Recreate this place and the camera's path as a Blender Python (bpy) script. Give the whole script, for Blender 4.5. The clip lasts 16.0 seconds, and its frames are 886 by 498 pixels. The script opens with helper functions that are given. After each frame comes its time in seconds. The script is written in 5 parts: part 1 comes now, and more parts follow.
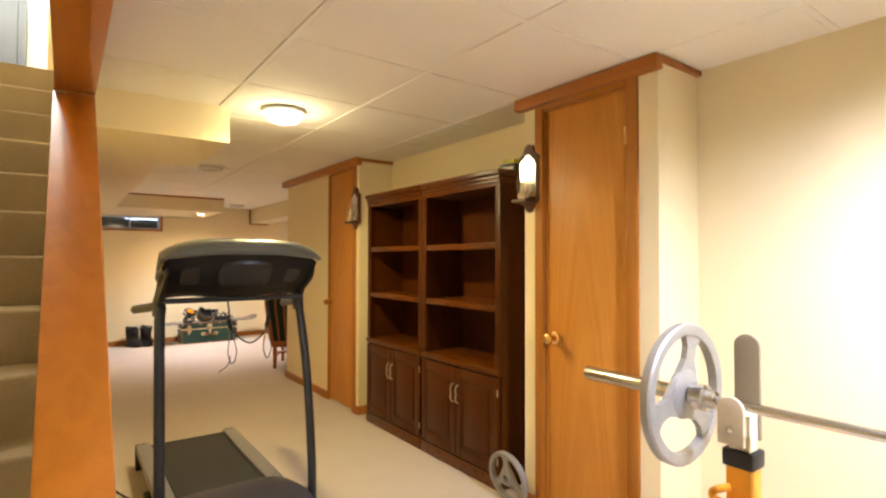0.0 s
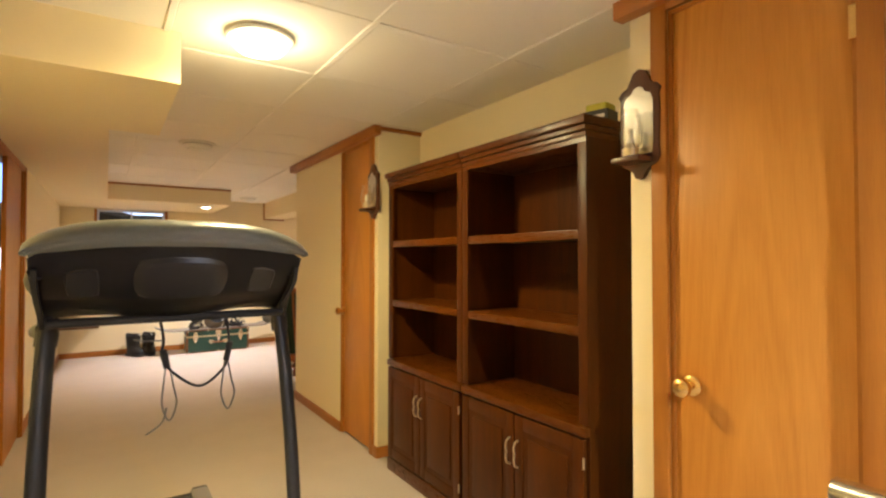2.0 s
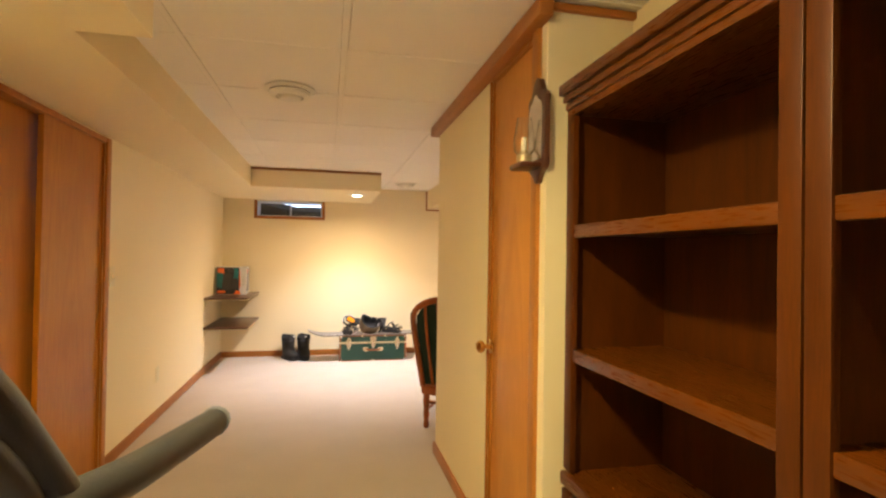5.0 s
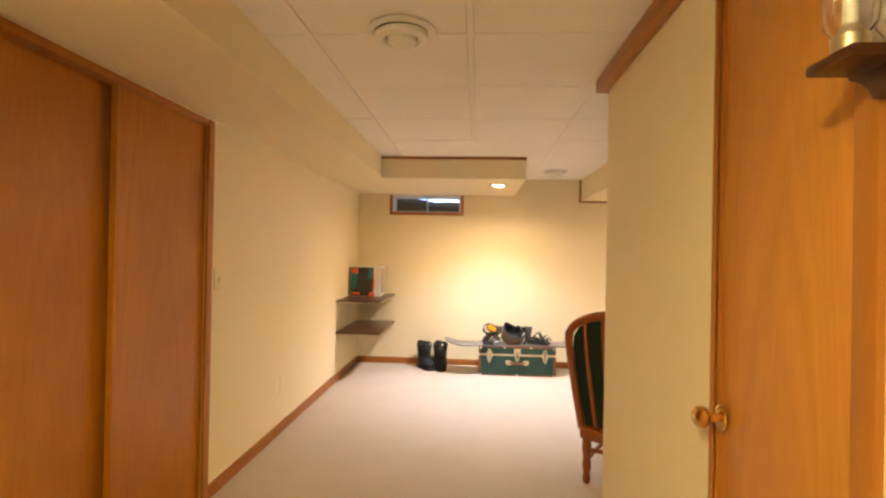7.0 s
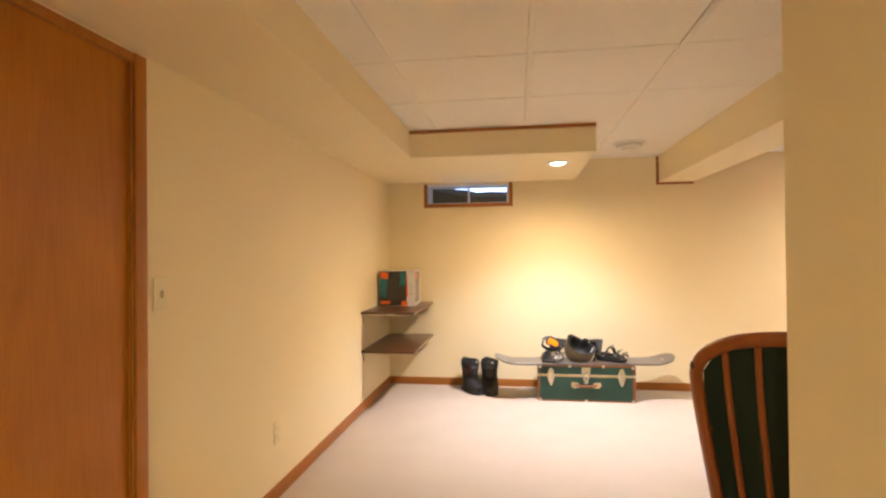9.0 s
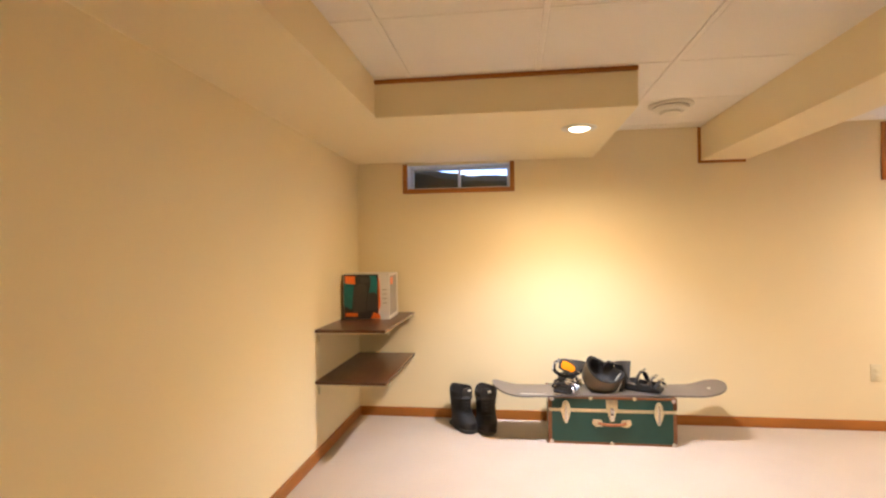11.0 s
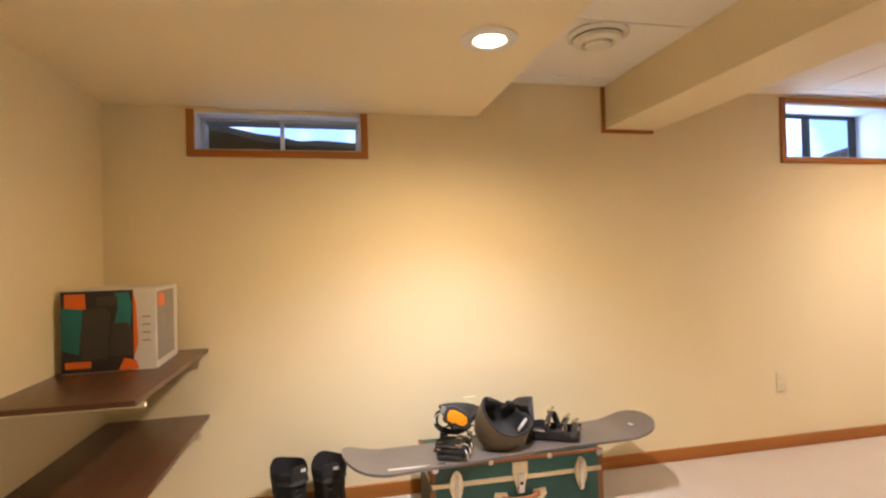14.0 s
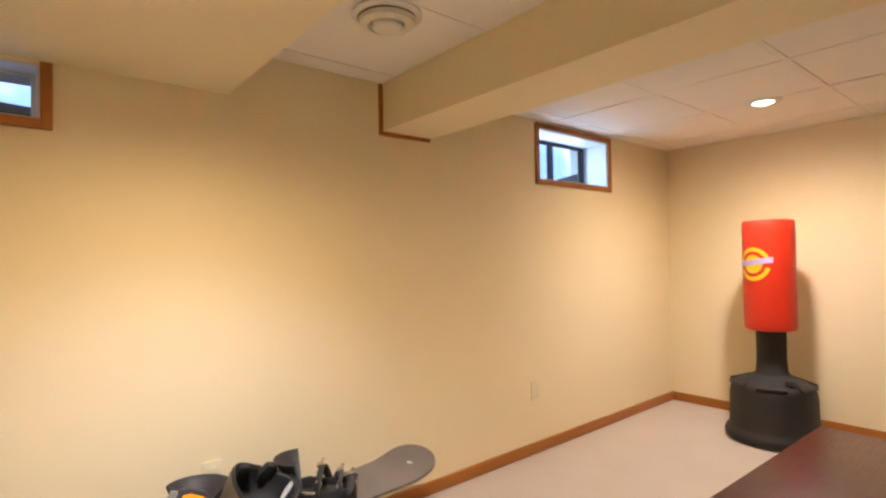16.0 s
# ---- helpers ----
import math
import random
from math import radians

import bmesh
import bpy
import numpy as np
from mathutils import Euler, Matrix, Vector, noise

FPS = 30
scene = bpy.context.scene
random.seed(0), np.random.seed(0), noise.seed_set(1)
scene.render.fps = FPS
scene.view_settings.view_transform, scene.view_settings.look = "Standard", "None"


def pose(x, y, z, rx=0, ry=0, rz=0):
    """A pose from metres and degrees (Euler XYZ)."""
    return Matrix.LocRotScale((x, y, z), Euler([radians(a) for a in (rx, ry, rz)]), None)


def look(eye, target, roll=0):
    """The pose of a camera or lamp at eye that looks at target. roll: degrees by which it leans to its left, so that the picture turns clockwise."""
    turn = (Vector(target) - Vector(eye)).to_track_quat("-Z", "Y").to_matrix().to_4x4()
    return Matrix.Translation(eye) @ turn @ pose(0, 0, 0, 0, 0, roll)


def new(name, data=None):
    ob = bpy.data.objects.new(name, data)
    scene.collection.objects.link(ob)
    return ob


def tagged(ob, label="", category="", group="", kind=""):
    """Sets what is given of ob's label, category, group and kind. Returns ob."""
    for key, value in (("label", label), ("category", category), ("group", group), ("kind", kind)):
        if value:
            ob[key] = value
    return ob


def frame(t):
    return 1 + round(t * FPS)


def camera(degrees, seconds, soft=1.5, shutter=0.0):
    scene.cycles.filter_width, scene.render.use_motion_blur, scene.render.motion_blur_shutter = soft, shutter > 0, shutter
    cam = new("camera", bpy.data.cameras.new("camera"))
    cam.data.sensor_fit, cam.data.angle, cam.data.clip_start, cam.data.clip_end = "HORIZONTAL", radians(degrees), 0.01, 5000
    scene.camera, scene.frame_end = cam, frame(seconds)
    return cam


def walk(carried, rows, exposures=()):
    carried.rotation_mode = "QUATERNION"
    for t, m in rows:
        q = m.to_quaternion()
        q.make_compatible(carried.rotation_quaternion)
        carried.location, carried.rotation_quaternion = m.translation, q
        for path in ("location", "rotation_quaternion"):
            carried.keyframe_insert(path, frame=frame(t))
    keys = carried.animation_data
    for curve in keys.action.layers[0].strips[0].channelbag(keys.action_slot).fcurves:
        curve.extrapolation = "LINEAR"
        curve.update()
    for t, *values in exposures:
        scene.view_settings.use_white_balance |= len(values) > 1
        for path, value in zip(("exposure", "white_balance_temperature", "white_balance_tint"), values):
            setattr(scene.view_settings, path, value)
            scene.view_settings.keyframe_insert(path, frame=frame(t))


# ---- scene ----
cam = camera(81.5, 16.0, soft=2.3)
PATH = [
    (0, (0.061, 0.156, 1.263), (1.245, 1.767, 1.304), 0.1),
    (0.5, (0.164, 0.393, 1.255), (1.357, 1.997, 1.303), -0.1),
    (1, (0.276, 0.581, 1.241), (1.452, 2.198, 1.292), -0.2),
    (1.5, (0.438, 0.793, 1.253), (1.57, 2.441, 1.291), -0.0),
    (2, (0.561, 0.998, 1.25), (1.655, 2.672, 1.29), -0.0),
    (2.5, (0.704, 1.255, 1.263), (1.756, 2.956, 1.294), 0.0),
    (3, (0.858, 1.484, 1.258), (1.834, 3.228, 1.302), 0.6),
    (3.5, (0.989, 1.717, 1.252), (1.858, 3.518, 1.294), 1.1),
    (4, (1.102, 1.948, 1.269), (1.855, 3.801, 1.296), 0.7),
    (4.5, (1.207, 2.178, 1.277), (1.82, 4.082, 1.296), 0.9),
    (5, (1.314, 2.394, 1.267), (1.746, 4.346, 1.291), 0.9),
    (7.5, (1.392, 3.445, 1.274), (1.185, 5.434, 1.284), 1.0),
    (8, (1.38, 3.697, 1.254), (1.121, 5.68, 1.27), 0.7),
    (8.5, (1.325, 3.895, 1.257), (1.051, 5.877, 1.269), -0.0),
    (9, (1.298, 4.156, 1.24), (1.01, 6.135, 1.259), -0.6),
    (11.5, (1.198, 5.4, 1.243), (0.955, 7.385, 1.244), -0.7),
    (12, (1.165, 5.621, 1.252), (0.979, 7.612, 1.242), -0.8),
    (12.5, (1.15, 5.83, 1.236), (1.04, 7.827, 1.233), -1.1),
    (13, (1.196, 6.044, 1.242), (1.162, 8.043, 1.229), -1.4),
    (13.5, (1.209, 6.251, 1.217), (1.319, 8.248, 1.214), -1.9),
    (14, (1.076, 6.416, 1.191), (1.491, 8.372, 1.215), -1.5),
    (14.5, (1.033, 6.557, 1.24), (1.742, 8.428, 1.254), -0.4),
    (15, (1.073, 6.696, 1.254), (2.01, 8.463, 1.281), -1.2),
    (15.5, (1.119, 6.815, 1.253), (2.243, 8.47, 1.271), -0.8),
    (16, (1.164, 6.859, 1.235), (2.437, 8.401, 1.266), -1.1),
]
walk(cam, [(t, look(eye, target, roll)) for t, eye, target, roll in PATH],
     exposures=[(0, 0.33), (2, 0.43), (3.5, 0.62), (5, 0.66), (9, 0.63), (12.5, 0.39), (14.5, 0.12), (16, 0.02)])
# ---------------------------------------------------------------- world and lights
world = bpy.data.worlds.new("sky")
scene.world = world
world.use_nodes = True
wn = world.node_tree.nodes
sky = wn.new("ShaderNodeTexSky")
sky.sky_type, sky.sun_disc = "NISHITA", False
sky.sun_elevation, sky.sun_rotation = radians(32), radians(190)
world.node_tree.links.new(sky.outputs["Color"], wn["Background"].inputs["Color"])
wn["Background"].inputs["Strength"].default_value = 0.15
sun = new("sun", bpy.data.lights.new("sun", "SUN"))
sun.data.energy, sun.data.angle, sun.data.color = 2.0, radians(0.5), (1.0, 0.93, 0.82)
sun.matrix_world = look((0, 0, 20), (6, 12, 15.5))

WARM = (1.0, 0.73, 0.46)
CORE = (0.57, 0.71, 1.0)                         # the whiter middle of a reflector bulb
AMBER = (1.0, 0.80, 0.36)


def ceiling_spot(x, y, z, power, cone, tint=WARM, radius=0.05, blend=1.0):
    lamp = new("lamp_light", bpy.data.lights.new("lamp_light", "SPOT"))
    lamp.data.energy, lamp.data.color = power, tint
    lamp.data.spot_size, lamp.data.spot_blend, lamp.data.shadow_soft_size = radians(cone), blend, radius
    lamp.matrix_world = pose(x, y, z)
    return lamp


def bulb(x, y, z, power, tint=WARM, radius=0.07):
    lamp = new("lamp_light", bpy.data.lights.new("lamp_light", "POINT"))
    lamp.data.energy, lamp.data.color, lamp.data.shadow_soft_size = power, tint, radius
    lamp.matrix_world = pose(x, y, z)
    return lamp


ZC = 2.095                                     # ceiling
ceiling_spot(1.04, 3.0, ZC - 0.10, 72, 179, AMBER, blend=0.75)   # the same lamp, thrown down by its dome
bulb(1.04, 3.0, ZC - 0.15, 4.6, (1.0, 0.87, 0.52))                 # dome lamp in the passage
ceiling_spot(1.60, 8.05, 1.885, 86, 172)        # downlight in the soffit: wide spill
ceiling_spot(1.60, 8.05, 1.884, 128, 120, CORE)  # and its narrow middle
ceiling_spot(4.48, 7.95, ZC - 0.02, 112, 174, (1.0, 0.80, 0.64))   # downlight of the further side: wide spill
ceiling_spot(4.48, 7.95, ZC - 0.021, 42, 130, CORE)   # and its narrow middle
ceiling_spot(1.55, 0.15, ZC - 0.02, 320, 162, (0.74, 0.80, 1.0))    # downlight over the weights
bulb(-0.45, 4.45, 4.2, 75, (0.88, 0.94, 1.0))   # added unseen light that stands in for daylight on the upper landing


def window_light(x, y, z, w, h, power):
    """Daylight entering through a window's opening."""
    lamp = new("window_daylight", bpy.data.lights.new("window_daylight", "AREA"))
    lamp.data.shape, lamp.data.size, lamp.data.size_y = "RECTANGLE", w, h
    lamp.data.energy, lamp.data.color = power, (0.42, 0.62, 1.0)
    lamp.matrix_world = pose(x, y, z, -90, 0, 0)
    return lamp


window_light(0.835, 9.085, 1.80, 0.70, 0.14, 0.12)
window_light(4.13, 9.185, 1.89, 0.70, 0.28, 3.0)


# ---------------------------------------------------------------- materials
def material(name, base, rough=0.6, metal=0.0, grain=60.0, amount=0.12, stain=2.0, stain_amount=0.10, bump=0.1, bump_scale=None,
             stretch=(1, 1, 1), tint=None, coat=0.0, depth=0.002, random=0.0):
    m = bpy.data.materials.new(name)
    m.use_nodes = True
    n, l = m.node_tree.nodes, m.node_tree.links
    b = n["Principled BSDF"]
    co = n.new("ShaderNodeTexCoord")
    mp = n.new("ShaderNodeMapping")
    mp.inputs["Scale"].default_value = stretch
    l.new(co.outputs["Object"], mp.inputs["Vector"])
    fine = n.new("ShaderNodeTexNoise")
    fine.inputs["Scale"].default_value, fine.inputs["Detail"].default_value = grain, 6
    l.new(mp.outputs["Vector"], fine.inputs["Vector"])
    wide = n.new("ShaderNodeTexNoise")
    wide.inputs["Scale"].default_value, wide.inputs["Detail"].default_value = stain, 3
    l.new(mp.outputs["Vector"], wide.inputs["Vector"])
    other = tint or tuple(c * 0.6 for c in base)
    r1 = n.new("ShaderNodeMapRange")
    r1.inputs["From Min"].default_value, r1.inputs["From Max"].default_value = 0.35, 0.65
    r1.inputs["To Max"].default_value = amount
    l.new(fine.outputs["Fac"], r1.inputs["Value"])
    r2 = n.new("ShaderNodeMapRange")
    r2.inputs["From Min"].default_value, r2.inputs["From Max"].default_value = 0.4, 0.7
    r2.inputs["To Max"].default_value = stain_amount
    l.new(wide.outputs["Fac"], r2.inputs["Value"])
    add = n.new("ShaderNodeMath")
    l.new(r1.outputs["Result"], add.inputs[0])
    l.new(r2.outputs["Result"], add.inputs[1])
    mix = n.new("ShaderNodeMix")
    mix.data_type = "RGBA"
    mix.inputs["A"].default_value, mix.inputs["B"].default_value = (*base, 1), (*other, 1)
    l.new(add.outputs["Value"], mix.inputs["Factor"])
    l.new(mix.outputs["Result"], b.inputs["Base Color"])
    rr = n.new("ShaderNodeMapRange")
    rr.inputs["To Min"].default_value, rr.inputs["To Max"].default_value = max(rough - 0.08, 0.02), min(rough + 0.08, 1)
    l.new(wide.outputs["Fac"], rr.inputs["Value"])
    l.new(rr.outputs["Result"], b.inputs["Roughness"])
    b.inputs["Metallic"].default_value = metal
    b.inputs["Coat Weight"].default_value = coat
    b.inputs["Coat Roughness"].default_value = 0.25
    if bump:
        bn = n.new("ShaderNodeTexNoise")
        bn.inputs["Scale"].default_value, bn.inputs["Detail"].default_value = bump_scale or grain, 4
        l.new(mp.outputs["Vector"], bn.inputs["Vector"])
        bp = n.new("ShaderNodeBump")
        bp.inputs["Strength"].default_value, bp.inputs["Distance"].default_value = bump, depth
        l.new(bn.outputs["Fac"], bp.inputs["Height"])
        l.new(bp.outputs["Normal"], b.inputs["Normal"])
    return m


def wood(name, base, dark, rough=0.4, axis="z", scale=1.0, coat=0.0, figure=0.55, gloss=0.3, heart=None, arches=0.0, blotch=0.5):
    """Long grain along one axis, with pores and a slow figure; heart: the y round which tall arches of the figure stand."""
    m = bpy.data.materials.new(name)
    m.use_nodes = True
    n, l = m.node_tree.nodes, m.node_tree.links
    b = n["Principled BSDF"]
    co = n.new("ShaderNodeTexCoord")
    mp = n.new("ShaderNodeMapping")
    s = {"x": (0.06, 1, 1), "y": (1, 0.06, 1), "z": (1, 1, 0.06)}[axis]
    mp.inputs["Scale"].default_value = [c * scale for c in s]
    l.new(co.outputs["Object"], mp.inputs["Vector"])
    warp = n.new("ShaderNodeTexNoise")
    warp.inputs["Scale"].default_value, warp.inputs["Detail"].default_value = 5.0, 2
    l.new(mp.outputs["Vector"], warp.inputs["Vector"])
    rings = n.new("ShaderNodeMath")
    rings.operation = "MULTIPLY"
    rings.inputs[1].default_value = 26.0
    l.new(warp.outputs["Fac"], rings.inputs[0])
    sine = n.new("ShaderNodeMath")
    sine.operation = "SINE"
    l.new(rings.outputs["Value"], sine.inputs[0])
    pores = n.new("ShaderNodeTexNoise")
    pores.inputs["Scale"].default_value, pores.inputs["Detail"].default_value = 160.0, 5
    l.new(mp.outputs["Vector"], pores.inputs["Vector"])
    slow = n.new("ShaderNodeTexNoise")
    slow.inputs["Scale"].default_value = 2.3
    l.new(co.outputs["Object"], slow.inputs["Vector"])
    f1 = n.new("ShaderNodeMath")
    f1.operation = "MULTIPLY_ADD"
    f1.inputs[1].default_value, f1.inputs[2].default_value = 0.22 * figure, 0.15
    l.new(sine.outputs["Value"], f1.inputs[0])
    f2 = n.new("ShaderNodeMath")
    f2.operation = "MULTIPLY_ADD"
    f2.inputs[1].default_value = 0.55
    l.new(pores.outputs["Fac"], f2.inputs[0])
    l.new(f1.outputs["Value"], f2.inputs[2])
    f3 = n.new("ShaderNodeMath")
    f3.operation = "MULTIPLY_ADD"
    f3.inputs[1].default_value = blotch
    l.new(slow.outputs["Fac"], f3.inputs[0])
    l.new(f2.outputs["Value"], f3.inputs[2])
    if heart is not None:
        sep = n.new("ShaderNodeSeparateXYZ")
        l.new(co.outputs["Object"], sep.inputs["Vector"])
        shift = n.new("ShaderNodeMath")
        shift.operation = "SUBTRACT"
        shift.inputs[1].default_value = heart
        l.new(sep.outputs["Y"], shift.inputs[0])
        fold = n.new("ShaderNodeMath")
        fold.operation = "PINGPONG"
        fold.inputs[1].default_value = 0.26
        l.new(shift.outputs["Value"], fold.inputs[0])
        square = n.new("ShaderNodeMath")
        square.operation = "POWER"
        square.inputs[1].default_value = 1.7
        l.new(fold.outputs["Value"], square.inputs[0])
        arch = n.new("ShaderNodeMath")
        arch.operation = "MULTIPLY_ADD"
        arch.inputs[1].default_value = 20.0
        l.new(square.outputs["Value"], arch.inputs[0])
        l.new(sep.outputs["Z"], arch.inputs[2])
        wobble = n.new("ShaderNodeMath")
        wobble.operation = "MULTIPLY_ADD"
        wobble.inputs[1].default_value = 2.2
        l.new(warp.outputs["Fac"], wobble.inputs[0])
        l.new(arch.outputs["Value"], wobble.inputs[2])
        band = n.new("ShaderNodeTexNoise")
        band.noise_dimensions = "1D"
        band.inputs["Scale"].default_value, band.inputs["Detail"].default_value = 3.2, 1.5
        l.new(wobble.outputs["Value"], band.inputs["W"])
        f4 = n.new("ShaderNodeMath")
        f4.operation = "MULTIPLY_ADD"
        f4.inputs[1].default_value = arches
        l.new(band.outputs["Fac"], f4.inputs[0])
        l.new(f3.outputs["Value"], f4.inputs[2])
        drop = n.new("ShaderNodeMath")
        drop.operation = "SUBTRACT"
        drop.inputs[1].default_value = arches * 0.5
        l.new(f4.outputs["Value"], drop.inputs[0])
        f3 = drop
    off = n.new("ShaderNodeMath")
    off.operation = "SUBTRACT"
    off.use_clamp = True
    off.inputs[1].default_value = 0.25
    l.new(f3.outputs["Value"], off.inputs[0])
    mix = n.new("ShaderNodeMix")
    mix.data_type = "RGBA"
    mix.inputs["A"].default_value, mix.inputs["B"].default_value = (*base, 1), (*dark, 1)
    l.new(off.outputs["Value"], mix.inputs["Factor"])
    l.new(mix.outputs["Result"], b.inputs["Base Color"])
    rr = n.new("ShaderNodeMapRange")
    rr.inputs["To Min"].default_value, rr.inputs["To Max"].default_value = rough - 0.08, rough + 0.12
    l.new(pores.outputs["Fac"], rr.inputs["Value"])
    l.new(rr.outputs["Result"], b.inputs["Roughness"])
    b.inputs["Coat Weight"].default_value, b.inputs["Coat Roughness"].default_value = coat, 0.2
    b.inputs["Specular IOR Level"].default_value = gloss
    bp = n.new("ShaderNodeBump")
    bp.inputs["Strength"].default_value, bp.inputs["Distance"].default_value = 0.15, 0.001
    l.new(pores.outputs["Fac"], bp.inputs["Height"])
    l.new(bp.outputs["Normal"], b.inputs["Normal"])
    return m


def glowing(name, colour, strength):
    m = bpy.data.materials.new(name)
    m.use_nodes = True
    b = m.node_tree.nodes["Principled BSDF"]
    b.inputs["Base Color"].default_value = (0.8, 0.8, 0.78, 1)
    b.inputs["Emission Color"].default_value = (*colour, 1)
    b.inputs["Emission Strength"].default_value = strength
    return m


def glass(name, colour=(1, 1, 1), rough=0.02):
    m = bpy.data.materials.new(name)
    m.use_nodes = True
    b = m.node_tree.nodes["Principled BSDF"]
    b.inputs["Base Color"].default_value = (*colour, 1)
    b.inputs["Roughness"].default_value = rough
    b.inputs["Transmission Weight"].default_value = 1.0
    b.inputs["IOR"].default_value = 1.45
    return m


M_WALL = material("cream_wall_paint", (0.86, 0.735, 0.470), 0.62, grain=90, amount=0.05, stain=1.3, stain_amount=0.06, bump=0.12, bump_scale=220, depth=0.001, tint=(0.79, 0.655, 0.39))
M_SOFFIT = M_WALL
M_WHITEWALL = material("white_wall_paint", (0.82, 0.82, 0.82), 0.6, grain=90, amount=0.04, stain=1.3, stain_amount=0.04, bump=0.1, bump_scale=220, depth=0.001)
M_GREYBLUE = material("grey_blue_door_paint", (0.20, 0.23, 0.28), 0.45, grain=60, amount=0.08, bump=0.05)
M_CEIL = material("ceiling_tile", (0.88, 0.83, 0.73), 0.85, grain=140, amount=0.10, stain=1.7, stain_amount=0.08, bump=0.35, bump_scale=170, depth=0.002, tint=(0.72, 0.66, 0.54))
M_GRID = material("ceiling_grid_enamel", (0.80, 0.76, 0.64), 0.4, grain=40, amount=0.04, bump=0)
M_CARPET = material("beige_carpet", (0.64, 0.545, 0.44), 0.97, grain=260, amount=0.30, stain=3.5, stain_amount=0.14, bump=0.8, bump_scale=330, depth=0.006, tint=(0.48, 0.39, 0.29))
M_STAIR = material("tan_stair_carpet", (0.55, 0.43, 0.27), 0.97, grain=240, amount=0.30, stain=5, stain_amount=0.15, bump=0.8, bump_scale=300, depth=0.005)
M_DOOR = wood("honey_door_veneer", (0.67, 0.300, 0.055), (0.46, 0.170, 0.020), 0.38, "z", 1.0, 0.0, 0.2, 0.3, 1.70, 0.75)
M_SLIDE = wood("amber_closet_veneer", (0.60, 0.240, 0.015), (0.37, 0.120, 0.005), 0.36, "z", 0.8, 0.0, 0.15, 0.35, 1.70, 0.35, 1.0)
M_CASING = wood("stained_casing", (0.48, 0.19, 0.026), (0.31, 0.10, 0.012), 0.42, "z", 2.0, 0.1)
M_TRIMX = wood("stained_trim_x", (0.46, 0.175, 0.036), (0.29, 0.095, 0.016), 0.4, "x", 2.0, 0.1)
M_TRIMY = wood("stained_trim_y", (0.46, 0.175, 0.036), (0.29, 0.095, 0.016), 0.4, "y", 2.0, 0.1)
M_TRIMZ = wood("stained_trim_z", (0.46, 0.175, 0.036), (0.29, 0.095, 0.016), 0.4, "z", 2.0, 0.1)
M_CAP = wood("orange_oak_cap", (0.64, 0.225, 0.020), (0.44, 0.13, 0.010), 0.36, "y", 1.4, 0.3)
# light and shade put into one oak: edges and shelves lighter, upright panels darker
M_BOOKY_LIT = wood("dark_oak_lit_y", (0.140, 0.035, 0.0011), (0.019, 0.0040, 0.0003), 0.27, "y", 1.8, 0.0, 0.3, 0.42)
M_BOOKZ_SHADED = wood("dark_oak_shaded_z", (0.108, 0.026, 0.0009), (0.014, 0.0030, 0.0002), 0.36, "z", 1.8, 0.0, 0.3, 0.25, 1.70, 0.25)
M_BRASS = material("brass", (0.80, 0.52, 0.18), 0.22, 1.0, grain=50, amount=0.1, bump=0)
M_OLDBRASS = material("worn_brass", (0.72, 0.60, 0.38), 0.38, 0.9, grain=70, amount=0.35, stain=9, stain_amount=0.3, bump=0.1)
M_STEEL = material("chromed_steel", (0.66, 0.64, 0.60), 0.24, 1.0, grain=80, amount=0.12, bump=0)
M_IRON = material("grey_cast_iron", (0.40, 0.385, 0.36), 0.45, 0.55, grain=120, amount=0.25, stain=12, stain_amount=0.2, bump=0.35, bump_scale=150)
M_PLATESTEEL = material("taupe_painted_steel", (0.32, 0.26, 0.17), 0.4, 0.3, grain=60, amount=0.15)
M_TANSTEEL = material("tan_painted_steel", (0.62, 0.53, 0.38), 0.4, 0.2, grain=60, amount=0.12)
M_ORANGE = material("orange_enamel", (0.92, 0.37, 0.02), 0.35, grain=40, amount=0.1, stain=8, stain_amount=0.12, bump=0.03)
M_BLACK = material("black_plastic", (0.016, 0.015, 0.015), 0.58, grain=150, amount=0.4, tint=(0.028, 0.026, 0.025), bump=0.15, bump_scale=400)
M_GLOSSBLACK = material("glossy_black_plastic", (0.018, 0.016, 0.017), 0.30, grain=150, amount=0.3, tint=(0.026, 0.024, 0.024), bump=0.05, bump_scale=300)
M_RUBBER = material("black_belt_rubber", (0.018, 0.017, 0.016), 0.75, grain=220, amount=0.5, tint=(0.05, 0.045, 0.04), bump=0.5, bump_scale=500)
M_GREY = material("grey_moulded_plastic", (0.135, 0.148, 0.146), 0.30, grain=220, amount=0.25, tint=(0.10, 0.11, 0.11), bump=0.2, bump_scale=500)
M_FRAME = material("graphite_powder_coat", (0.034, 0.035, 0.036), 0.40, 0.2, grain=160, amount=0.2, bump=0.15, bump_scale=380)
M_HOOD = material("grey_motor_hood", (0.20, 0.185, 0.175), 0.42, grain=160, amount=0.15, bump=0.1)
M_SHELF = wood("dark_shelf_laminate", (0.115, 0.05, 0.022), (0.06, 0.024, 0.010), 0.30, "y", 1.2, 0.3)
M_GREEN = material("green_vulcanised_fibre", (0.013, 0.060, 0.040), 0.45, grain=90, amount=0.25, stain=7, stain_amount=0.25, bump=0.2, bump_scale=300, tint=(0.007, 0.032, 0.022))
M_TRUNKEDGE = wood("trunk_binding", (0.24, 0.095, 0.035), (0.14, 0.05, 0.018), 0.5, "x", 3.0)
M_LEATHER = material("brown_leather", (0.30, 0.10, 0.025), 0.5, grain=120, amount=0.3, bump=0.3)
